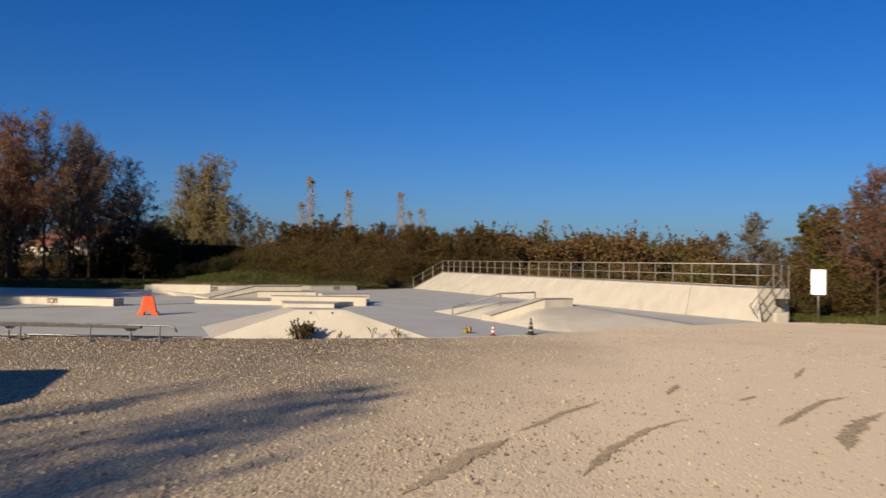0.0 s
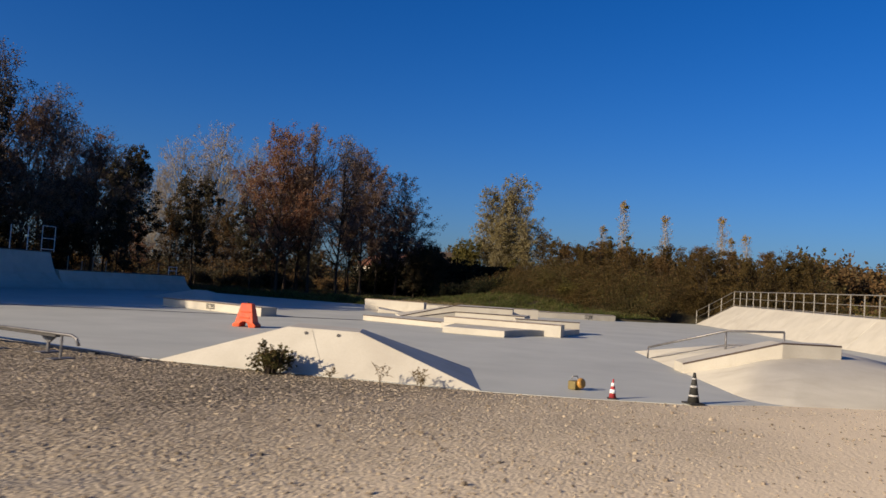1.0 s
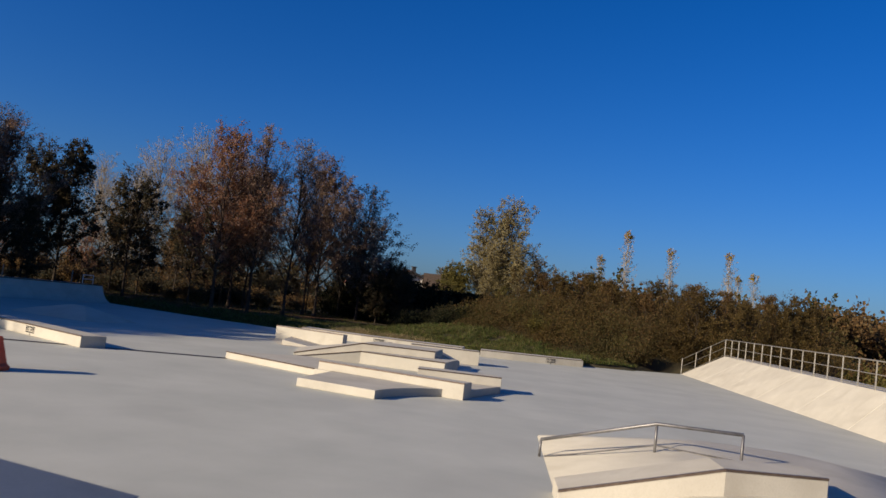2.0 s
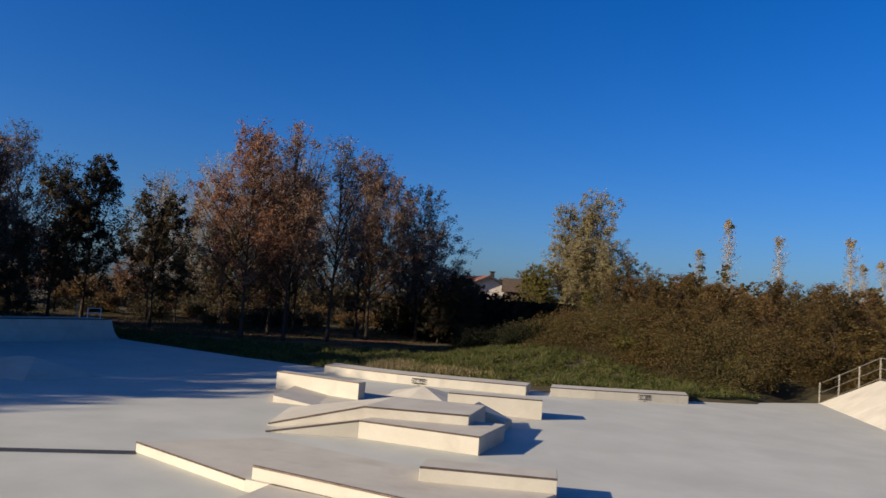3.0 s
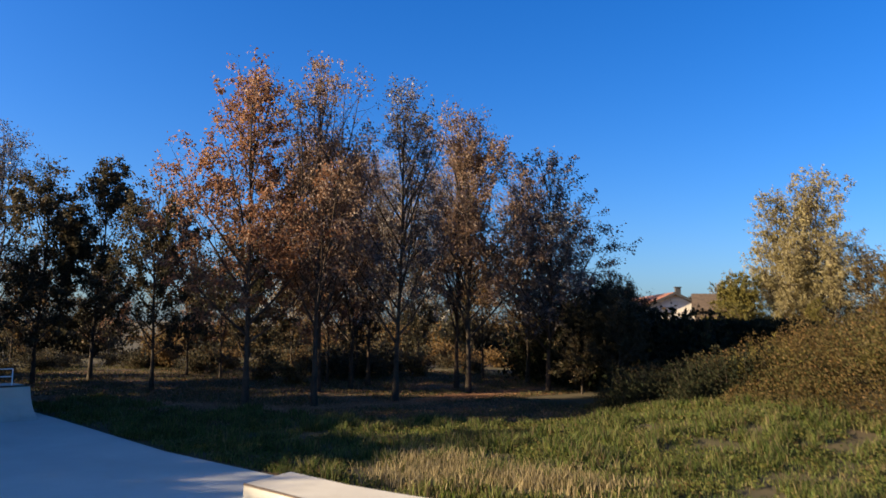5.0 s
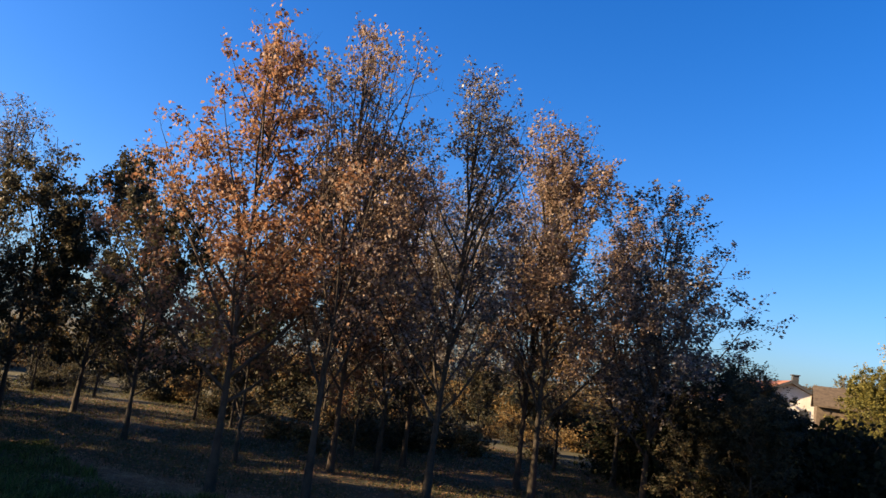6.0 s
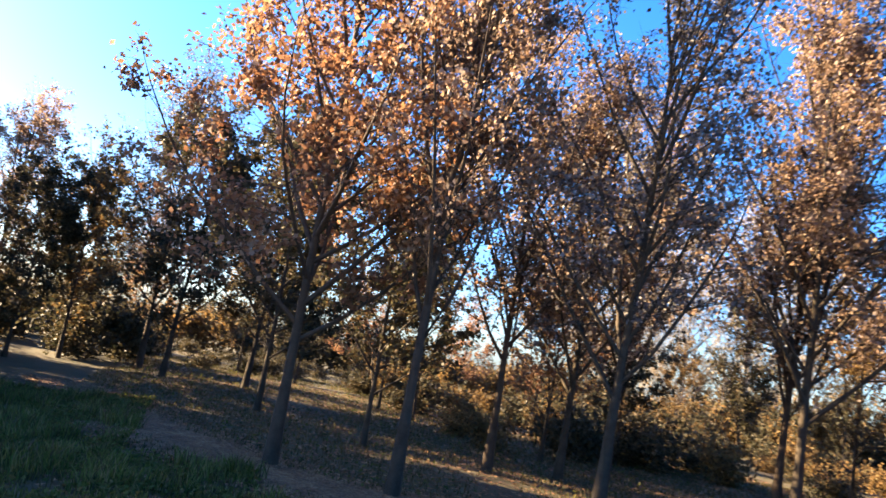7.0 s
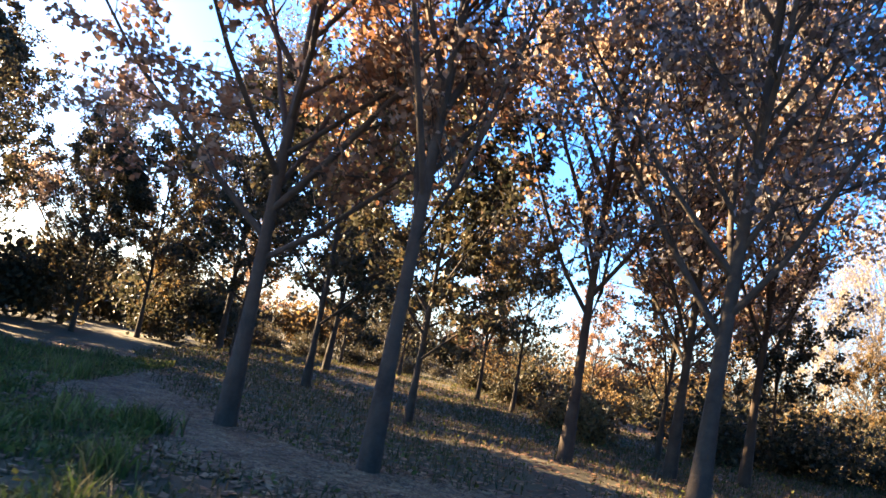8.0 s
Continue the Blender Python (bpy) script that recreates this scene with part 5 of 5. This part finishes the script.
for k in range(26):
    x = -13.5 + 22 * (k + rnd.random()) / 26
    y = rnd.uniform(65.5, 72) - 0.25 * (x + 14)
    if x > -1.5 and y < 63.5:
        continue
    plant("tree", SMALL[k % 3 == 1], (x, y, ground_z(x, y)), rnd.uniform(0, 360), rnd.uniform(0.55, 0.72) + 0.014 * (x + 14), ["small golden-brown bushy tree in the scrub", "small rust-brown bushy tree in the scrub"][k % 3 == 1], "tree", "small trees in the scrub")
# shrubs whose near-black leaves carry the tree shade as colour
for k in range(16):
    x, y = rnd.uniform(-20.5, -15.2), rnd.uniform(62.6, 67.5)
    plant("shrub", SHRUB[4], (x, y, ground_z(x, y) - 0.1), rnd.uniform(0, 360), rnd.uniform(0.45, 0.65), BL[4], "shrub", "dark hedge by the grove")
for k in range(90):
    x, y = rnd.uniform(-22, 34), rnd.uniform(78, 100)
    bag[rnd.choice(["leaf_rust", "leaf_olive", "leaf_rust", "leaf_bramble"])].append((x, y, ground_z(x, y) - 0.1, rnd.uniform(1.1, 2.0)))
for k in range(34):
    x, y = rnd.uniform(8, 26), rnd.uniform(40, 74)
    if (x - B1.x) * 0.93 + (y - B1.y) * 0.36 > 5:
        bag[rnd.choice(["leaf_rust", "leaf_olive", "leaf_bramble"])].append((x, y, 0.0, rnd.uniform(0.6, 0.95)))


def hedge(a, b, depth, top, seed, count):
    """A leafy hedge from a to b with an even top, tree shade in its leaf colour."""
    rs = np.random.RandomState(seed)
    a, b = np.array(a), np.array(b)
    d = (b - a) / np.linalg.norm(b - a)
    k = rs.rand(count, 3)
    side = (k[:, 1:2] - 0.5) * depth
    xy = a + (b - a) * k[:, :1] + side * np.array([-d[1], d[0]])
    z = np.array([top * (1 - 0.95 * c ** 1.5) + 0.3 * noise.noise((x * 0.5, y * 0.5, 3)) + 0.12 * noise.noise((x * 2, y * 2, 3)) for (x, y), c in zip(xy, k[:, 2])])
    q = np.concatenate([xy, z[:, None]], 1)
    u, w = leaf_axes(rs, count, 0.0, 1.0)
    solo("evergreen_hedge", leaf_mesh("evergreen_hedge", q, u, w, 0.13 * rs.uniform(0.6, 1.4, count), M["leaf_hedge"], 0.36), "dense hedge with the grove's shade put into its dark leaves", "hedge", kind="stuff")


# black mass by the grove: shade painted as dark leaves
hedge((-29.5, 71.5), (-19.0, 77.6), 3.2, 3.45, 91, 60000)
# hedge below the grove, its shade put into the dark leaf colour
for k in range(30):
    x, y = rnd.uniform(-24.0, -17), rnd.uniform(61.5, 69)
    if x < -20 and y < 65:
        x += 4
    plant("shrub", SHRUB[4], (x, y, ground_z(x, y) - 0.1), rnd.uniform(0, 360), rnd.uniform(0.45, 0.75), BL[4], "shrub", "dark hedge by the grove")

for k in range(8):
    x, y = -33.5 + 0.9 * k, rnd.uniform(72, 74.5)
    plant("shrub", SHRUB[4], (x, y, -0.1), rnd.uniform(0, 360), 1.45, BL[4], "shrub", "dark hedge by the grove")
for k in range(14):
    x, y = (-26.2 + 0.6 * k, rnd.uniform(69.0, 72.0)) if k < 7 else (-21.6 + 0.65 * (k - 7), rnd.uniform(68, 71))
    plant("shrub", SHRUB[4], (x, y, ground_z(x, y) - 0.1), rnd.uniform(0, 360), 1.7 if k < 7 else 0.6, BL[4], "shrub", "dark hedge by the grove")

# undergrowth closing the view behind the grove
arc = [(-62, 14), (-66, 30), (-70, 44), (-76, 58), (-72, 76), (-58, 90), (-44, 94)]
for k in range(110):
    s = rnd.random() * (len(arc) - 1.001)
    i = int(s)
    x = arc[i][0] + (arc[i + 1][0] - arc[i][0]) * (s - i) + rnd.uniform(-5, 5)
    y = arc[i][1] + (arc[i + 1][1] - arc[i][1]) * (s - i) + rnd.uniform(-5, 5)
    bag[rnd.choice(["leaf_dark", "leaf_dark", "leaf_rust"])].append((x, y, -0.15, rnd.uniform(1.0, 1.7)))
for k in range(55):
    x, y = rnd.uniform(-56, -37), rnd.uniform(60, 82)
    bag["leaf_dark" if k % 3 else "leaf_rust"].append((x, y, 0.0, rnd.uniform(0.5, 0.85)))
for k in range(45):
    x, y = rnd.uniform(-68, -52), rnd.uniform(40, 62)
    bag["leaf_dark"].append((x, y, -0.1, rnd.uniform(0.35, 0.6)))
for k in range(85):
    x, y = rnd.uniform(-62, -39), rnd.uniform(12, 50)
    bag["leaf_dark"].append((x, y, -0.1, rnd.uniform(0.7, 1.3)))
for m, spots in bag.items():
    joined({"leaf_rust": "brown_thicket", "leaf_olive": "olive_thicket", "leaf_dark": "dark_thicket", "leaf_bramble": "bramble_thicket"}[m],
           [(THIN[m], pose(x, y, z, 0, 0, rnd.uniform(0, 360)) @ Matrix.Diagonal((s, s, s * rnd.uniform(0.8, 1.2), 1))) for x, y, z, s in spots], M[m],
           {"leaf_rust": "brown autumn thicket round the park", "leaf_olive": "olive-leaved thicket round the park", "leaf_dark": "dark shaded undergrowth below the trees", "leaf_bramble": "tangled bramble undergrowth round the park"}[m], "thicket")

# scrub behind the end of the bank
for x, y, m, size in ((15.6, 29.2, 2, 0.6), (17.2, 28.4, 1, 0.75), (18.6, 30.0, 0, 0.9), (16.6, 31.5, 1, 0.9), (20.4, 30.4, 1, 1.0), (18.0, 33.0, 0, 1.0), (21.5, 33.5, 1, 1.2),
                      (19.6, 36.0, 3, 1.2), (23.0, 31.0, 0, 1.0), (16.2, 35.5, 1, 1.1), (22.6, 37.5, 1, 1.3), (25.0, 34.0, 1, 1.2)):
    plant("shrub", SHRUB[m], (x, y, ground_z(x, y) - 0.1), rnd.uniform(0, 360), size, BL[m].replace("on the mound", "behind the bank"), "shrub", "scrub behind the bank")

# round bush and dry weeds against the kicker
wb = bush_meshes(51, 0.72, 0.46, 1500, 0.05, "leaf_bramble")
plant("shrub", wb, (-3.25, 16.1, 0), 20, 0.9, "small round green-brown bush against the kicker wall", "shrub")


def weed(at, seed, h, label):
    r = random.Random(seed)
    t = thing("dry_weed", at, label, "weed")
    g = Geo()
    for k in range(9):
        a, sp = r.uniform(0, 6.3), r.uniform(0.2, 0.9)
        p, top = [(0, 0, 0)], h * r.uniform(0.5, 1)
        for s in (0.4, 0.75, 1.0):
            p.append((sp * top * s * s * math.cos(a) + r.uniform(-0.01, 0.01), sp * top * s * s * math.sin(a), top * s))
        g.tube(p, [0.004, 0.003, 0.0025, 0.0015], 3, cap=False)
        for c in range(4):
            q = Vector(p[2]).lerp(Vector(p[3]), r.random())
            e = Vector((r.gauss(0, 1), r.gauss(0, 1), r.gauss(0, 1))) * 0.03
            g.add([q, q + e + Vector((0.012, 0, 0)), q + e * 1.6, q + e - Vector((0.012, 0, 0))], [(0, 1, 2, 3)])
    part("stalk", g.mesh("stalk", M["weed"]), t)


weed((-2.35, 16.35, 0), 1, 0.12, "flat dry weed at the kicker's foot")
weed((-1.55, 16.45, 0), 2, 0.33, "tall dry brown weed at the kicker's foot")
weed((-1.0, 16.6, 0), 3, 0.3, "leaning dry weed at the kicker's foot")
weed((-0.9, 16.5, 0), 4, 0.2, "small dry weed at the kicker's foot")


# ---- ground cover ----
def scatter(count, sample, make):
    v, f = [], []
    for k in range(count):
        q = sample()
        if q is None:
            continue
        make(q, v, f)
    return v, f


def cover(name, v, f, mat, label, category):
    me = bpy.data.meshes.new(name)
    me.from_pydata(v, [], f)
    me.materials.append(mat)
    solo(name, me, label, category, kind="stuff")


def blade(q, v, f, h0=0.07, h1=0.24):
    h, a = rnd.uniform(h0, h1), rnd.uniform(0, 6.3)
    w = rnd.uniform(0.006, 0.014)
    lx, ly = rnd.gauss(0, 0.35) * h, rnd.gauss(0, 0.35) * h
    b = len(v)
    x, y, z = q
    cx, cy = math.cos(a) * w, math.sin(a) * w
    v += [(x - cx, y - cy, z - 0.02), (x + cx, y + cy, z - 0.02), (x + lx * 0.4 + cx * 0.8, y + ly * 0.4 + cy * 0.8, z + h * 0.6), (x + lx * 0.4 - cx * 0.8, y + ly * 0.4 - cy * 0.8, z + h * 0.6), (x + lx, y + ly, z + h)]
    f += [(b, b + 1, b + 2, b + 3), (b + 3, b + 2, b + 4)]


def meadow():
    x, y = rnd.uniform(-37, -3), rnd.uniform(47.6, 62)
    if inside(x, y, SLAB) or inside(x - 0.15, y - 0.15, SLAB):
        return None
    if y > 61.0 - 0.3 * (x + 14) and x > -22 or x < -19 and y > 53.2 + max(0.0, x + 27) * 0.6 or x < -29 and y > 51.2:
        return None
    if noise.noise((x * 0.9, y * 0.9, 5)) + 0.5 * noise.noise((x * 2.3, y * 2.3, 5)) < rnd.uniform(-0.5, 0.35):
        return None
    return x, y, ground_z(x, y)


cover("grass", *scatter(240000, meadow, lambda q, v, f: blade(q, v, f, 0.05, 0.14 + 0.16 * max(0.0, noise.noise((q[0] * 0.8, q[1] * 0.8, 41))))), M["grass"], "rough green and straw-coloured grass on the slope", "grass")


def herb(q, v, f):
    """One broad leaf of a low plant, tilted any way."""
    x, y, z = q
    u = Vector((rnd.gauss(0, 1), rnd.gauss(0, 1), rnd.uniform(0.0, 0.9))).normalized()
    w = u.orthogonal().normalized()
    w.rotate(Matrix.Rotation(rnd.uniform(0, 6.3), 3, u))
    s = rnd.uniform(0.04, 0.10)
    p = Vector((x, y, z + rnd.uniform(0.0, 0.14)))
    b = len(v)
    v += [tuple(p), tuple(p + u * s * 0.5 + w * s * 0.28), tuple(p + u * s), tuple(p + u * s * 0.5 - w * s * 0.28)]
    f += [(b, b + 1, b + 2), (b, b + 2, b + 3)]


def herb_spot():
    q = meadow()
    return q if q and noise.noise((q[0] * 1.3, q[1] * 1.3, 21)) > rnd.uniform(-0.35, 0.35) else None


cover("low_herbs", *scatter(420000, herb_spot, herb), M["herb"], "low leafy green herbs among the grass", "weeds")


def verge():
    """Weedy strip beside the near end of the bank."""
    x, y = rnd.uniform(14.0, 24), rnd.uniform(24.4, 31)
    if inside(x, y, SLAB) or noise.noise((x * 0.8, y * 0.8, 31)) < rnd.uniform(-0.5, 0.3):
        return None
    return x, y, ground_z(x, y)


cover("verge_grass", *scatter(14000, verge, lambda q, v, f: blade(q, v, f, 0.06, 0.22)), M["grass"], "rough green and brown grass beside the bank", "grass")
cover("verge_herbs", *scatter(16000, verge, herb), M["herb"], "low green herbs beside the bank", "weeds")


def straw_spot():
    """Dry tufts along the foot of the slope."""
    k = rnd.randrange(11)
    a = random.Random(k)
    x = a.uniform(-18.5, -13.8)
    y = 50.0 + (x + 16) * 0.12 + a.uniform(-0.3, 1.3)
    x, y = x + rnd.gauss(0, 0.55), y + rnd.gauss(0, 0.4)
    return (x, y, ground_z(x, y)) if not inside(x, y - 0.3, SLAB) else None


cover("straw_tufts", *scatter(3300, straw_spot, lambda q, v, f: blade(q, v, f, 0.14, 0.36)), M["straw"], "pale dry straw tufts at the foot of the slope", "grass")


TUFTS = [q for q in (meadow() for _ in range(3000)) if q and noise.noise((q[0] * 0.6, q[1] * 0.6, 51)) > -0.1][:900]


def tuft_spot():
    """Long blades that lean out from a tussock's heart."""
    x, y, z = rnd.choice(TUFTS)
    x, y = x + rnd.gauss(0, 0.10), y + rnd.gauss(0, 0.10)
    return x, y, ground_z(x, y)


cover("grass_tussocks", *scatter(30000, tuft_spot, lambda q, v, f: blade(q, v, f, 0.12, 0.36)), M["grass"], "long green grass tussocks on the slope", "grass")
cover("dry_tussocks", *scatter(6000, tuft_spot, lambda q, v, f: blade(q, v, f, 0.15, 0.42)), M["grass_dry"], "brown dead stalks among the tussocks", "grass")

PATH_LINE = [(-40, 48.6), (-34.6, 50.5), (-32.1, 51.5), (-30.0, 52.9), (-28.2, 54.6), (-27.5, 58.3), (-27.9, 63.0), (-28.1, 68.5)]


def near_path(x, y):
    """Distance to the worn path under the row."""
    p, best = Vector((x, y)), 99.0
    for a, b in zip(PATH_LINE, PATH_LINE[1:]):
        a, b = Vector(a), Vector(b)
        k = min(1.0, max(0.0, (p - a).dot(b - a) / (b - a).length_squared))
        best = min(best, (p - a.lerp(b, k)).length)
    return best


def under_trees():
    x = -19 - 43 * rnd.random() ** 1.4
    y = rnd.uniform(49, 76)
    if x > -26 and not 54 < y < 64 or noise.noise((x * 0.3, y * 0.3, 9)) < rnd.uniform(-0.6, -0.1) or near_path(x, y) < 0.75:
        return None
    return x, y, ground_z(x, y)


cover("grove_grass", *scatter(125000, under_trees, lambda q, v, f: blade(q, v, f, 0.05, 0.13)), M["grass_dry"], "short patchy grass under the trees", "grass")
cover("grove_herbs", *scatter(20000, under_trees, herb), M["herb"], "low green herbs under the trees", "weeds")


def litter_leaf(q, v, f):
    x, y, z = q
    s, a = rnd.uniform(0.03, 0.085), rnd.uniform(0, 6.3)
    c, d = math.cos(a) * s, math.sin(a) * s
    b = len(v)
    z += 0.012
    v += [(x - c, y - d, z + rnd.uniform(0, 0.03)), (x + d * 0.6, y - c * 0.6, z), (x + c, y + d, z + rnd.uniform(0, 0.03)), (x - d * 0.6, y + c * 0.6, z + rnd.uniform(0, 0.02))]
    f += [(b, b + 1, b + 2, b + 3)]


def litter_spot():
    """Thick along the worn path under the row, thin elsewhere."""
    if rnd.random() < 0.65:
        k = rnd.random() * (len(PATH_LINE) - 1.001) if rnd.random() < 0.6 else rnd.uniform(1.0, 4.6)
        i = int(k)
        (x0, y0), (x1, y1) = PATH_LINE[i], PATH_LINE[i + 1]
        x, y = x0 + (x1 - x0) * (k - i) + rnd.gauss(0, 0.55), y0 + (y1 - y0) * (k - i) + rnd.gauss(0, 0.55)
    else:
        x = rnd.uniform(-52, -20)
        y = rnd.uniform(50.5, 74) if x < -26 else rnd.uniform(55, 63)
    return x, y, ground_z(x, y)


cover("leaf_litter", *scatter(105000, litter_spot, litter_leaf), M["litter"], "brown fallen leaves scattered under the trees", "leaf litter")


def stone(q, v, f):
    """A flattened pebble: a ring and a smaller top ring."""
    x, y, z = q
    s = rnd.uniform(0.007, 0.021) * (1 + (rnd.random() < 0.05) * 0.7)
    b = len(v)
    a, e = rnd.uniform(0, 6.3), rnd.uniform(0.6, 1.0)
    h = s * rnd.uniform(0.6, 1.1)
    for k in range(5):
        c, d = s * math.cos(a + k * 1.257) * rnd.uniform(0.85, 1.15), e * s * math.sin(a + k * 1.257) * rnd.uniform(0.85, 1.15)
        v += [(x + c, y + d, z), (x + c * 0.62, y + d * 0.62, z + h * rnd.uniform(0.8, 1.0))]
    for k in range(5):
        n = (k + 1) % 5
        f.append((b + 2 * k, b + 2 * n, b + 2 * n + 1, b + 2 * k + 1))
    f.append((b + 1, b + 3, b + 5, b + 7, b + 9))


def lot():
    y = 1.0 + 20.5 * rnd.random()
    x = rnd.uniform(-11, 11)
    e = np.interp(x, [q[0] for q in SOUTH_EDGE], [q[1] for q in SOUTH_EDGE])
    if y > e - 0.05 or rnd.random() < smooth01((x + 1) / 5.0) * 0.75:
        return None
    return x, y, -0.008


cover("gravel_stones", *scatter(78000, lot, stone), M["stone"], "loose beige and grey gravel stones", "gravel")


# ---- tyre marks in the gravel ----
M["track"] = material("damp_gravel", [(0.36, 0.275, 0.16), (0.52, 0.41, 0.26)], 7, 0.95, 0.9, 55, fine=((0.30, 0.23, 0.135), 0.5))


def tyre_mark(points, width, seed):
    """A worn, broken strip of turned-up damp gravel."""
    r_ = random.Random(seed)
    g = Geo()
    p = [Vector((*q, 0)) for q in points]
    line_ = []
    for i in range(len(p) - 1):
        for k in range(24):
            line_.append(p[i].lerp(p[i + 1], k / 24))
    n_ = len(line_)
    for i, q in enumerate(line_):
        d_ = (line_[min(i + 1, n_ - 1)] - line_[max(i - 1, 0)]).normalized()
        s_ = Vector((-d_.y, d_.x, 0))
        taper = min(1, 4 * i / n_, 4 * (n_ - 1 - i) / n_)
        a_, b_ = width * taper * r_.uniform(0.12, 0.8), width * taper * r_.uniform(0.12, 0.8)
        g.v += [tuple(q + s_ * a_ + Vector((0, 0, 0.006))), tuple(q + Vector((0, 0, 0.012))), tuple(q - s_ * b_ + Vector((0, 0, 0.006)))]
    for i in range(n_ - 1):
        g.f += [(3 * i, 3 * i + 1, 3 * i + 4, 3 * i + 3), (3 * i + 1, 3 * i + 2, 3 * i + 5, 3 * i + 4)]
    solo("tyre_mark", g.mesh("tyre_mark", M["track"], smooth=True), "curved damp tyre mark in the beige gravel", "tyre mark", group="tyre marks in the gravel", kind="structure")


tyre_mark([(-0.49, 3.26), (-0.02, 4.23), (0.29, 4.83), (0.67, 5.43)], 0.2, 0)
tyre_mark([(0.77, 5.72), (1.15, 6.27), (1.54, 6.93), (2.26, 7.81)], 0.1, 1)
tyre_mark([(1.12, 3.88), (1.41, 4.49), (1.82, 5.22), (2.35, 5.95), (3.0, 6.58)], 0.11, 2)
tyre_mark([(3.95, 6.19), (4.26, 6.54), (4.91, 7.34), (5.51, 8.03), (6.1, 8.4)], 0.1, 3)
tyre_mark([(4.11, 4.94), (4.55, 5.7), (5.09, 6.42), (5.87, 7.19)], 0.2, 4)
tyre_mark([(3.33, 8.4), (3.87, 9.48)], 0.1, 5)
tyre_mark([(4.2, 7.94), (4.67, 8.35)], 0.08, 6)
tyre_mark([(6.11, 10.17), (7.19, 11.9)], 0.1, 7)
